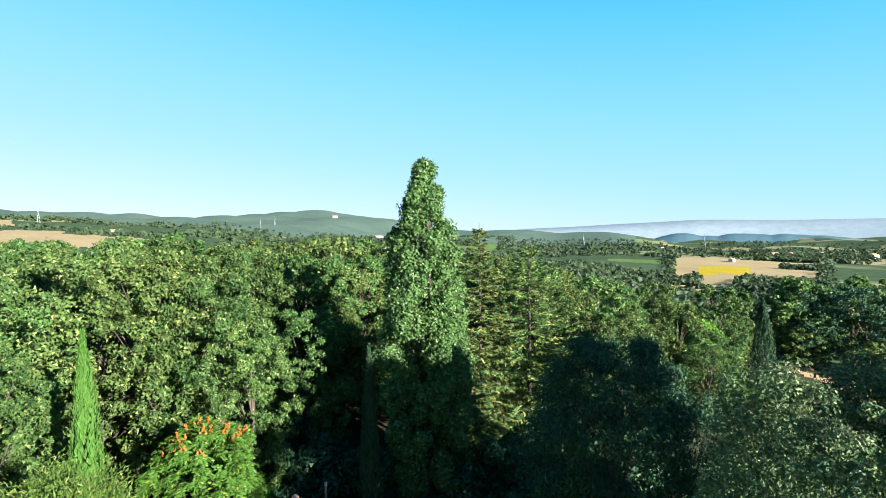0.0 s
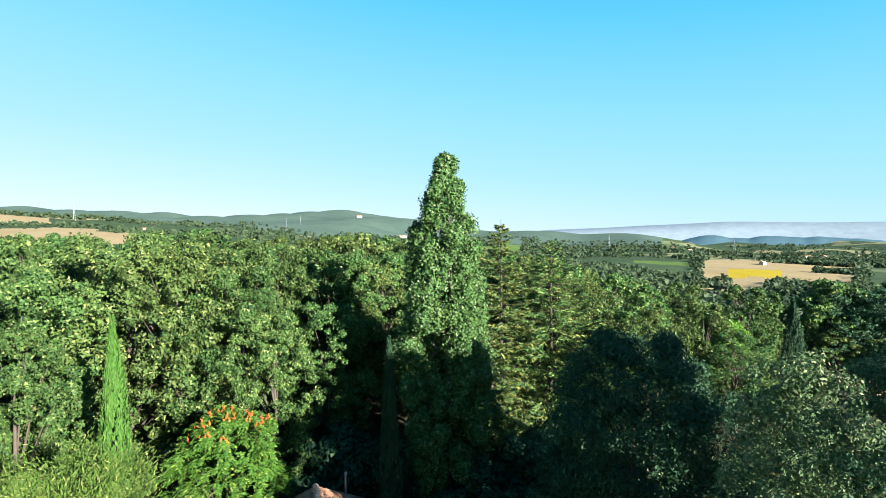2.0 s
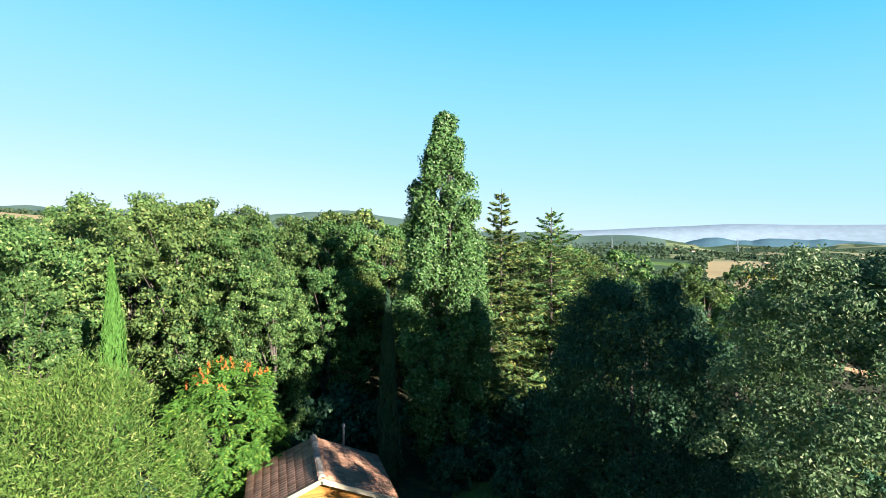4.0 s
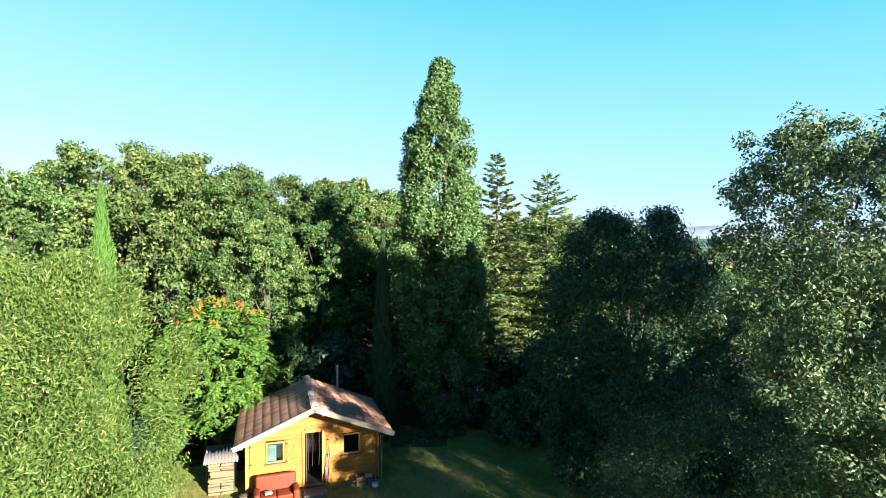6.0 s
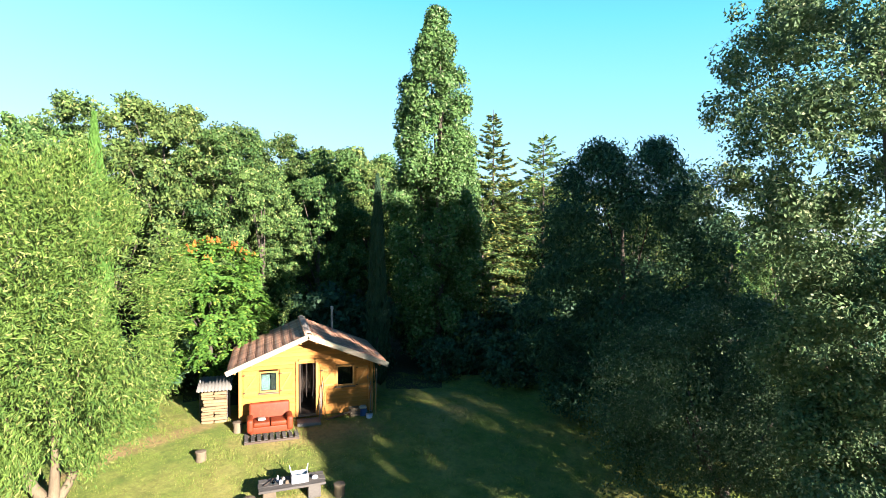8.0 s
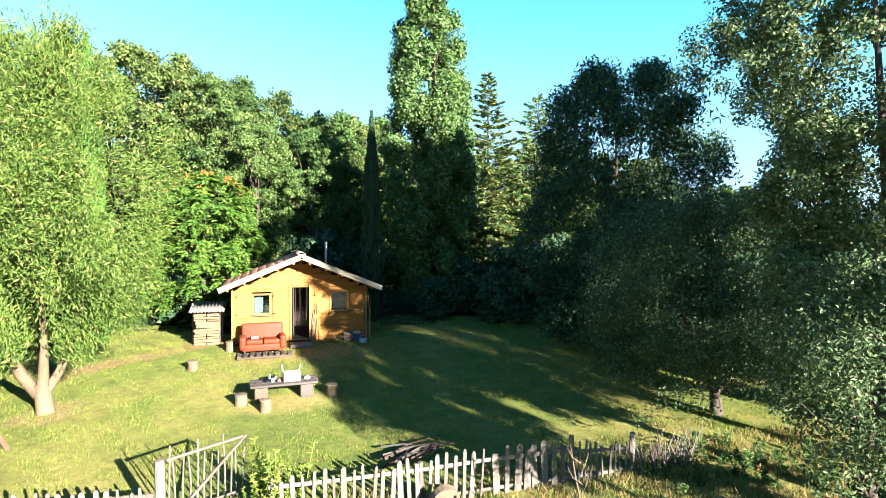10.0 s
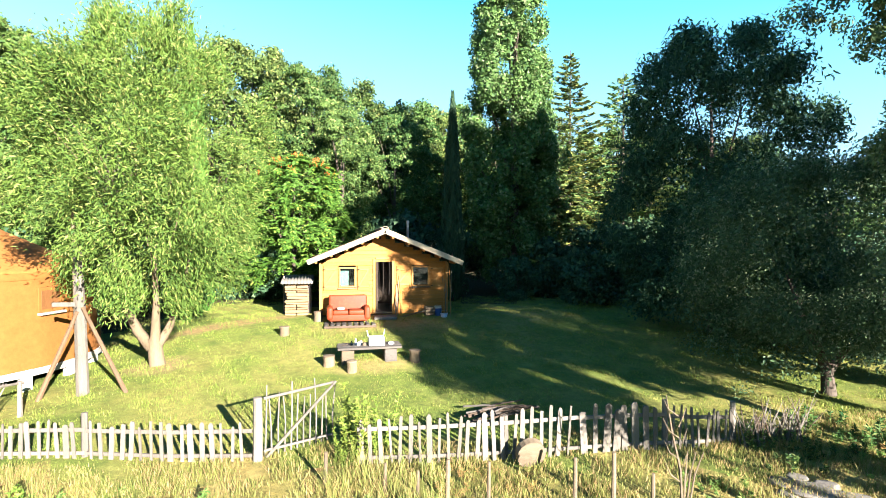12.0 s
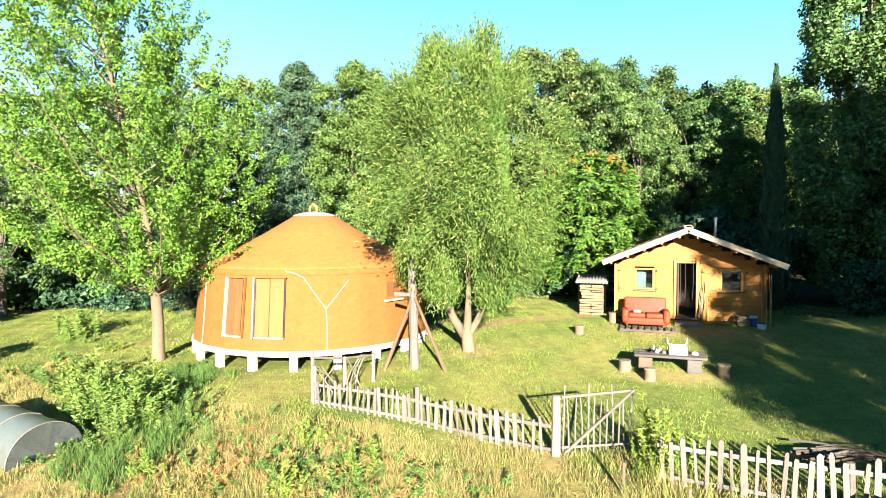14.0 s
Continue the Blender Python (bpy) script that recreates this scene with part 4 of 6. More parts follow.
placed(oak(63, 11.2, 4.5, 1200, 48, 0.21, 0.62, 0.08, "dark walnut tree standing in shade at the meadow's edge", "walnut_tree", LEAF_SHADE_DARK, "", dome, 0.33, 0.2, 14, None, 0.45, 0.8, 46, 0.30, full=True), [spot(12.1, -3.3, 1.0, 30)])
placed(oak(64, 13.5, 3.4, 1500, 112, 0.092, 0.36, 0.18, "tall tree with small grey-green leaves beside the fence", "elm_tree", LEAF_SILVER, "", lambda u: np.interp(u, (0, 0.2, 0.45, 0.58, 0.7, 0.85, 0.95, 1), (0.42, 0.5, 0.72, 0.92, 1.04, 1.0, 0.9, 0.6)), 0.55, 0.12, 12, None, 0.1, 0.85, 44, 0.38, 0.012, (-0.5, 0.3), True), [spot(10.4, -14.2, 1.0, 0)])
placed(oak(65, 16.6, 2.8, 760, 46, 0.2, 0.6, 0.2, "tall leafy tree rising beyond the meadow's corner", "elm_tree", LEAF_SILVER, "", dome, 0.55, 0.2, 14, None, 0.1, 0.8, 46, 0.3), [spot(16.4, -14.2, 1.0, 80)])
placed(oak(74, 5.4, 1.5, 360, 60, 0.07, 0.36, 0.44, "young grey-green elm sapling near the path", "elm_tree", LEAF_SILVER, "", dome, 0.55, 0.2, 10, None, 0.1, 0.8, 20, 0.34, full=True), [spot(6.6, -16.3, 1.0, 40)])

# nothing shades these trees: their dark leaf colour stands in for it
placed(oak(77, 11.4, 4.4, 260, 36, 0.24, 0.6, 0.08, "full tree beyond the sandy track, coloured dark for shade", "walnut_tree", LEAF_SHADE_DARK, "", dome, 0.6, 0.4, 10), [spot(84.8, 41.0, 1.4, 0, 1.2), spot(88.1, 36.0, 1.4, 130, 1.25), spot(91.4, 30.5, 1.3, 220, 1.15)])
placed(oak(75, 13.6, 3.2, 400, 46, 0.26, 0.6, 0.58, "tall leafy tree at the near edge of the meadow", "elm_tree", LEAF_SILVER, "", dome, 0.55, 0.3, 12, None, 0.1, 0.8, 26, 0.32), [spot(12.5, -26.5, 0.56, 90, 0.83), spot(17.5, -24.3, 1.05, 150, 1.5), spot(23.5, -22.3, 1.0, 210)])


def apple():
    """A low spreading crown that hangs at its rim, over a short trunk forked in three."""
    rng = np.random.default_rng(66)
    n = 1500
    c = crown_centres(rng, n, 1.2, 6.1, 3.95, dome, 0.03, 56, 0.31)
    w, q = rng.uniform(0, 2 * math.pi, 320), rng.uniform(0.5, 3.7, 320)
    skirt = np.stack([q * np.cos(w), q * np.sin(w), rng.uniform(1.35, 2.7, 320) - 0.5 * (q / 3.7) ** 3 + 0.25 * np.sin(w * 5)], 1)
    c = np.concatenate([c, skirt])
    crown = clumped(rng, c, rng.uniform(0.6, 1.25, len(c)) * 0.48, 52, 0.092, 0.046, 0.45, 0.85, True)
    bars = [tube([(0.02, 0, -0.3), (0.03, 0, 0.1), (0.0, 0.02, 0.5), (-0.02, 0.02, 0.85)], [0.26, 0.18, 0.15, 0.14], 10)]
    for bx, by in ((-0.9, -0.2), (0.75, -0.35), (0.15, 0.9)):
        bars.append(tube([(0, 0.02, 0.6), (bx * 0.35, by * 0.35, 1.1), (bx, by, 1.9), (bx * 1.8, by * 1.8, 3.2)], [0.12, 0.10, 0.07, 0.02], 8))
    placed(tree("apple_tree", crown, joined(bars), LEAF_APPLE, BARK, "spreading apple tree with a short forked trunk on the lawn"), [spot(11.1, -9.1)])


apple()


def maple():
    """An airy tree of rising boughs, each a plume of small leaves."""
    rng = np.random.default_rng(67)
    H, lean = 15.2, np.array([-2.1, -1.5])
    core = lambda z: np.array([*(lean * max(0.0, (z - 2.5) / (H - 2.5)) ** 1.2), z])
    bars = [tube([tuple(core(z)) for z in (-0.3, 1.5, 3.5, 6.0, 9.0, 12.0)], [0.23, 0.18, 0.16, 0.12, 0.08, 0.03], 8)]
    P, A = [], []
    for k in range(250):
        zt = 3.3 + (H - 3.6) * ((k + rng.uniform(0, 1)) / 250) ** 1.05
        w = k * 2.39996 + rng.uniform(-0.4, 0.4)
        reach = np.interp(zt, (3.3, 5.0, 7.6, 11.5, H), (3.6, 4.8, 5.2, 3.5, 0.5)) * rng.uniform(0.4, 1.08) * (1 - 0.16 * math.cos(w))
        tip = core(zt) + np.array([math.cos(w) * reach, math.sin(w) * reach, rng.uniform(-0.2, 0.5)])
        foot = core(max(2.2, zt - reach * rng.uniform(0.6, 1.0) - 0.6))
        mid = foot * 0.45 + tip * 0.55 + np.array([0, 0, -0.12 * reach])
        if k % 3 == 0:
            bars.append(tube([tuple(foot), tuple(mid), tuple(tip)], [0.035, 0.02, 0.006], 5, False))
        for t in (0.42, 0.56, 0.68, 0.78, 0.88, 0.96, 1.03):
            line = foot * (1 - t) ** 2 + 2 * t * (1 - t) * mid + t * t * tip
            c = line + rng.normal(size=3) * 0.3 * (1.15 - t) + np.array([0, 0, 0.1])
            m = 46
            d = unit(rng.normal(size=(m, 3)))
            P.append(c + d * rng.uniform(0.3, 1.0, (m, 1)) ** 0.6 * np.array([0.24, 0.24, 0.28]) * (1.2 - 0.35 * t))
            A.append(d)
    P, A = np.concatenate(P), np.concatenate(A)
    nm = A * 0.7 + rng.normal(size=P.shape) * 0.5 + np.array([0, 0, 0.2])
    A = A * 0.5 + rng.normal(size=P.shape) * 0.6 + np.array([0, 0, -0.15])
    e = tree("maple_tree", leaves(rng, P, A, nm, 0.115, 0.07), joined(bars), LEAF_MAPLE, BARK_PALE, "airy sunlit light green maple beside the yurt", "tree")
    placed(e, [spot(-16.1, -7.7)])


maple()
placed(oak(68, 13.2, 3.3, 760, 60, 0.16, 0.5, 0.06, "rounded light green hornbeam behind the yurt", "hornbeam_tree", LEAF_HORNBEAM, "", dome, 0.55, 0.15, 8, None, 0.1, 0.8, 40, 0.42), [spot(-17.7, 8.5, 1.02, 0), spot(-13.2, 5.5, 0.62, 60)])
placed(oak(69, 7.8, 3.0, 460, 44, 0.22, 0.6, 0.16, "light green lime tree on the far side of the meadow", "lime_tree", LEAF_MAPLE, "", dome, 0.6, 0.4, 20), [spot(36.8, 17.0, 0.95, 0)])


def shrubs():
    rng = np.random.default_rng(71)
    e = oak(72, 2.6, 1.5, 110, 32, 0.17, 0.4, 0.02, "dense dark green shrub at the wood's edge", "shrub", LEAF_SHADE_DARK, "shrubs of the wood's edge", dome, 0.55, 0.4, 8)
    spots = []
    for x, y, s in ((-5.0, 5.6, 1.0), (-7.0, 5.2, 0.9), (-9.5, 5.6, 1.3), (-12.5, 3.5, 1.2), (-15.5, 4.0, 1.5), (-19.0, 3.0, 1.4), (-27.0, 0.0, 1.1), (1.5, 7.5, 1.5), (4.0, 6.8, 1.4), (8.5, 4.6, 1.2), (12.0, 5.0, 1.5),
                    (15.0, 5.5, 1.5), (9.5, 1.5, 0.9), (13.0, 1.0, 1.2), (17.0, 2.0, 1.6), (16.5, -3.5, 1.3), (18.0, -7.0, 1.2), (20.0, -2.0, 1.5), (12.2, -5.0, 0.8), (14.8, -6.2, 1.0), (9.2, -15.6, 0.7), (-21.0, -12.0, 0.7), (-30.0, -7.0, 1.0),
                    (14.8, -11.0, 0.7), (22.0, 6.0, 1.7), (26.0, -2.0, 1.6), (-26.0, 3.0, 1.6), (0.0, 6.0, 1.0), (6.8, 3.4, 0.8), (-33.0, -1.5, 2.3), (-36.0, -4.0, 2.3), (-30.5, 0.8, 2.0), (-39.0, -7.0, 2.3)):
        spots.append(spot(x, y, s * rng.uniform(0.9, 1.15), rng.uniform(0, 360)))
    placed(e, spots)


shrubs()


# ---- cabin ----
def cabin():
    e = thing("cabin", 0, 0, 0, 0, "small honey-coloured timber cabin with a clay tile roof", "cabin")
    X0, X1, Y1, RX, RZ = -2.11, 2.81, 3.0, 0.3, 3.08
    sl, sr = (RZ - 1.93) / (RX - X0 + 0.38), (RZ - 1.88) / (X1 + 0.41 - RX)
    holes = ((-0.01, 0.63, -0.2, 2.0), (-1.41, -0.75, 0.95, 1.73), (1.40, 2.10, 0.96, 1.76))
    part("floor", boxed((0.35, 1.5, -0.10), (4.8, 2.9, 0.12), 0.01), WOOD_DARK, e)
    front = part("front_wall", boxed((X0 + 0.05, 0.06, 0.9), (0.09, 0.09, 1.95), 0.01), WOOD_TRIM, e, "honey-coloured boarded front wall")
    H = 0.145
    rng = random.Random(3)

    def board(parent, cx, cy, cz, sx, sy, sz):
        bm = boxed((0, 0, 0), (sx, sy, sz), 0.004)
        child("board", bm_mesh("board", bm, WOOD_HUT), parent, m=Matrix.Translation((cx, cy, cz)))

    z = -0.10
    while z < RZ - 0.12:
        zm = z + H
        xl = max(X0, RX - (RZ - 0.1 - zm) / sl)
        xr = min(X1, RX + (RZ - 0.1 - zm) / sr)
        cuts = [(xl, xr)]
        for a, b, lo, hi in holes:
            if zm - H * 0.5 > lo and zm - H * 0.5 < hi:
                nxt = []
                for p, q in cuts:
                    if b <= p or a >= q:
                        nxt.append((p, q))
                    else:
                        nxt += [(p, a)] if a - p > 0.03 else []
                        nxt += [(b, q)] if q - b > 0.03 else []
                cuts = nxt
        for p, q in cuts:
            if q - p > 0.08:
                board(front, (p + q) / 2, 0.02 + rng.uniform(-0.004, 0.004), z + H / 2, q - p - 0.004, 0.05, H - 0.003)
        z += H
    core = bmesh.new()
    for a, b, lo, hi in ((X0, -1.41, -0.1, 1.75), (-0.75, -0.01, -0.1, 1.75), (0.63, 1.40, -0.1, 1.75), (2.10, X1, -0.1, 1.75), (-1.41, -0.75, -0.1, 0.95), (1.40, 2.10, -0.1, 0.96)):
        block(core, ((a + b) / 2, 0.075, (lo + hi) / 2), (b - a, 0.05, hi - lo))
    part("inner_lining", core, WOOD_DARK, e)
    for nm, cx in (("side_wall", X0 + 0.03), ("side_wall", X1 - 0.03)):
        w = part(nm, boxed((cx, Y1 / 2, 0.9), (0.05, Y1, 1.98), 0.005), WOOD_DARK, e)
        for k in range(13):
            board(w, cx + (0.045 if cx > 0 else -0.045), Y1 / 2 + 0.02, -0.03 + k * 0.145, 0.04, Y1 - 0.06, 0.138)
    bk = bmesh.new()
    vs = [bk.verts.new(v) for v in ((X0, Y1, -0.1), (X1, Y1, -0.1), (X1, Y1, 1.95), (RX, Y1, RZ - 0.1), (X0, Y1, 1.95))]
    f = bk.faces.new(vs)
    r = bmesh.ops.extrude_face_region(bk, geom=[f])
    bmesh.ops.translate(bk, vec=(0, 0.06, 0), verts=[v for v in r["geom"] if isinstance(v, bmesh.types.BMVert)])
    part("back_wall", bk, WOOD_DARK, e)
    for x in (X0 + 0.03, X1 - 0.03):
        part("corner_post", boxed((x, -0.02, 0.9), (0.11, 0.11, 2.0), 0.012), WOOD_TRIM, e)
    # roof decks, bargeboards, tiles, ridge
    Y0r, Y1r = -0.95, 3.45
    roof = part("roof", boxed((RX, 1.25, RZ - 0.02), (0.14, Y1r - Y0r - 0.1, 0.16), 0.01), WOOD_DARK, e, "clay tiled roof with pale ridge")
    tile_me = []
    for k in range(3):
        n, R0, R1, L = 5, 0.105, 0.088, 0.44
        V, F = [], []
        for iy, (yy, rr) in enumerate(((0, R0), (L, R1))):
            for lay in (0, 0.016):
                for s in range(n + 1):
                    w = math.pi * s / n
                    V.append((math.cos(w) * (rr - lay), yy, math.sin(w) * (rr - lay) * 0.75))
        m = n + 1
        for s in range(n):
            F.append((s, s + 1, 2 * m + s + 1, 2 * m + s))
            F.append((m + s + 1, m + s, 3 * m + s, 3 * m + s + 1))
            F.append((s + 1, s, m + s, m + s + 1))
        tile_me.append(mesh_np("tile", V, F, TILE, True))
    for side, slope, xe in ((-1, sl, X0 - 0.38), (1, sr, X1 + 0.41)):
        run = abs(xe - RX)
        L = run * math.sqrt(1 + slope * slope)
        ang = math.atan(slope)
        mid = Vector(((RX + xe) / 2, (Y0r + Y1r) / 2, RZ - slope * run / 2))
        turn = Matrix.Rotation(side * ang, 3, "Y")
        part("roof_deck", boxed(mid, (L, Y1r - Y0r, 0.05), 0.006, turn), WOOD_DARK, roof)
        part("bargeboard", boxed(mid + Vector((0, -(Y1r - Y0r) / 2 - 0.02, 0.03)), (L + 0.06, 0.05, 0.19), 0.012, turn), WOOD_PALE, e, "sun-bleached bargeboard")
        nr = 5
        for q in range(nr):
            s = (q + 0.5) / nr
            part("rafter", boxed((RX + (xe - RX) * s, -0.43, RZ - slope * run * s - 0.085), (0.07, 1.0, 0.1), 0.008), WOOD_TRIM, roof)
        ncol, nrow = 21, 9
        for c in range(ncol):
            for q in range(nrow):
                y = Y0r + 0.10 + c * (Y1r - Y0r - 0.16) / (ncol - 1)
                d = 0.03 + q * (L - 0.30) / (nrow - 1)        # way up from the eave
                x = xe + (RX - xe) / L * d
                zz = RZ - slope * run + slope * run * d / L + 0.035 + rng.uniform(0, 0.008)
                # local y runs up the slope
                up = Vector(((RX - xe) / L, 0, slope * run / L)).normalized()
                ax = Vector((0, 1, 0)) * (1 if side < 0 else -1)
                nrm = ax.cross(up)
                if nrm.z < 0:
                    ax = -ax
                    nrm = ax.cross(up)
                m = Matrix(((ax.x, up.x, nrm.x, x), (ax.y, up.y, nrm.y, y), (ax.z, up.z, nrm.z, zz), (0, 0, 0, 1))) @ Matrix.Rotation(radians(rng.uniform(-1.5, 1.5)), 4, "Z")
                child("tile", tile_me[rng.randrange(3)], roof, m=m)
    ridge_me = mesh_np("ridge_tile", np.array(tile_me[0].vertices and [tuple(v.co) for v in tile_me[0].vertices]) * np.array((1.35, 1.0, 1.3)), [tuple(p.vertices) for p in tile_me[0].polygons], TILE_RIDGE, True)
    for k in range(11):
        child("ridge_tile", ridge_me, roof, m=Matrix.Translation((RX, Y0r - 0.03 + k * 0.405, RZ + 0.10 + rng.uniform(0, 0.012))))
    # door
    part("door_frame", block(block(boxed((-0.055, -0.015, 0.98), (0.09, 0.09, 2.12), 0.008), (0.675, -0.015, 0.98), (0.09, 0.09, 2.12), 0.008), (0.31, -0.015, 2.055), (0.64, 0.09, 0.09), 0.008), WOOD_TRIM, e)
    dr = part("door", boxed((0.05, 0.36, 0.98), (0.05, 0.62, 1.96), 0.01), WOOD_DARK, e, "dark brown door standing open inwards")
    part("handle", boxed((0.085, 0.62, 1.0), (0.03, 0.09, 0.02), 0.006), STEEL, dr)
    part("threshold", boxed((0.31, -0.05, -0.04), (0.66, 0.16, 0.06), 0.012), WOOD_SAWN, e)
    # strands coloured as dark as the unlit doorway behind them
    for k in (0, 2, 5):
        npart("bead_strand", tube([(0.12 + k * 0.085, 0.05, 1.96), (0.12 + k * 0.085 + 0.01, 0.055, 1.3), (0.12 + k * 0.08, 0.05, 0.45 + 0.1 * (k % 3))], [0.012, 0.012, 0.014], 5), DARK, e)
    # windows and shutters
    for a, b, lo, hi, cur in ((-1.41, -0.75, 0.95, 1.73, True), (1.40, 2.10, 0.96, 1.76, False)):
        w = part("window", block(block(block(boxed((a + 0.03, 0.0, (lo + hi) / 2), (0.06, 0.07, hi - lo), 0.006), (b - 0.03, 0.0, (lo + hi) / 2), (0.06, 0.07, hi - lo), 0.006),
                 ((a + b) / 2, 0.0, hi - 0.03), (b - a - 0.12, 0.07, 0.06), 0.006), ((a + b) / 2, 0.0, lo + 0.03), (b - a - 0.12, 0.07, 0.06), 0.006), WOOD_TRIM, e)
        g = part("pane", boxed(((a + b) / 2, 0.03, (lo + hi) / 2), (b - a - 0.12, 0.008, hi - lo - 0.12)), GLASS, w)
        g.visible_shadow = False
        part("sill", boxed(((a + b) / 2, -0.04, lo - 0.03), (b - a + 0.08, 0.13, 0.04), 0.008), WOOD_SAWN, w)
        if cur:
            part("curtain", boxed(((a + b) / 2 - 0.12, 0.13, lo + 0.32), (0.34, 0.03, 0.62), 0.01), CANVAS_WHITE, e, "white curtain drawn aside")
    for a, b, lo, hi in ((-1.97, -1.47, 0.84, 1.78), (-0.69, -0.24, 0.84, 1.78), (0.82, 1.31, 0.90, 1.76), (2.16, 2.64, 0.84, 1.80)):
        sh = part("shutter", boxed(((a + b) / 2, -0.03, (lo + hi) / 2), (b - a, 0.025, hi - lo), 0.006), WOOD_HUT, e, "open plank shutter with a Z brace")
        for zz in (lo + 0.14, hi - 0.14):
            part("batten", boxed(((a + b) / 2, -0.055, zz), (b - a - 0.03, 0.022, 0.075), 0.005), WOOD_TRIM, sh)
        an = math.atan2(hi - lo - 0.36, b - a - 0.1)
        part("brace", boxed(((a + b) / 2, -0.054, (lo + hi) / 2), (math.hypot(b - a - 0.1, hi - lo - 0.36), 0.02, 0.065), 0.005, Matrix.Rotation(-an, 3, "Y")), WOOD_TRIM, sh)
        for zz in (lo + 0.14, hi - 0.14):
            part("hinge", boxed((a + 0.03, -0.07, zz), (0.09, 0.012, 0.03), 0.003), DARK, sh)
    pipe = npart("stovepipe", tube([(1.63, 3.38, 0.6), (1.63, 3.38, 3.5)], [0.055, 0.055], 10), STEEL, e, "grey steel stovepipe")
    npart("cowl", tube([(1.63, 3.38, 3.5), (1.63, 3.38, 3.63)], [0.075, 0.07], 10), STEEL, pipe)


cabin()


def sofa():
    e = thing("sofa", -1.05, -0.80, lz(-1.05, -0.8) + 0.05, 2.0, "worn red leather two-seat sofa on a pallet before the cabin", "sofa")
    bv = lambda c, s, b=0.06, t=None: block(bmesh.new(), c, s, b, t, 3)
    part("base", bv((0, 0, 0.17), (1.5, 0.78, 0.24), 0.04), LEATHER, e, "", True)
    for x in (-0.31, 0.31):
        part("seat_cushion", bv((x, -0.08, 0.37), (0.60, 0.62, 0.17), 0.06), LEATHER, e, "", True)
    part("backrest", bv((0, 0.36, 0.56), (1.54, 0.24, 0.82), 0.09, Matrix.Rotation(radians(-6), 3, "X")), LEATHER, e, "", True)
    for x in (-0.73, 0.73):
        part("armrest", bv((x, -0.06, 0.34), (0.25, 0.76, 0.5), 0.11), LEATHER, e, "", True)
    for x in (-0.66, 0.66):
        for y in (-0.32, 0.3):
            part("foot", boxed((x, y, 0.02), (0.06, 0.06, 0.07), 0.01), WOOD_DARK, e)
    e.scale = (0.92, 0.95, 0.97)
    c = thing("cushion", -1.33, -0.90, lz(-1.05, -0.8) + 0.05 + 0.435, 10, "small crumpled pale cushion on the sofa", "cushion")
    part("cover", bv((0, 0, 0.05), (0.27, 0.22, 0.09), 0.04), CANVAS_WHITE, c, "", True)
    p = thing("pallet", -1.0, -1.0, lz(-1.0, -1.0) - 0.02, 2, "weathered slatted pallet under the sofa", "pallet")
    for k in range(9):
        part("slat", boxed((-0.84 + k * 0.21, 0.02, 0.055), (0.13, 1.2, 0.025), 0.005), WOOD_TABLE, p)
    for y in (-0.6, 0, 0.55):
        part("bearer", boxed((0, y, 0.01), (1.82, 0.1, 0.07), 0.005), WOOD_DARK, p)


sofa()


def stump(name, x, y, r, h, label, rz=0, material=None, group="log stools"):
    e = thing(name, x, y, lz(x, y) - 0.04, rz, label, "stool", group)
    npart("log", tube([(0, 0, 0), (0.01, 0, h * 0.5), (0, 0.01, h)], [r * 1.04, r, r * 0.97], 14), BARK_PALE, e, "", False)
    npart("seat_top", tube([(0, 0.01, h), (0, 0.01, h + 0.035)], [r * 1.08, r * 1.04], 14), material or WOOD_SAWN, e)
    return e


stump("log_stool", -1.63, -5.2, 0.165, 0.30, "cut log stool with a bleached top on the lawn", 20)
stump("log_stool", -0.98, -5.8, 0.145, 0.32, "cut log stool with a bleached top on the lawn", 70)
stump("log_stool", 0.86, -5.25, 0.16, 0.34, "cut log stool in half shade by the table", 130)
stump("log_stool", -3.16, -2.36, 0.16, 0.30, "lone cut log stool on the grass", 10)
stump("log_stool", -2.15, -0.55, 0.16, 0.36, "log stool with a pale slab top beside the sofa", 0)


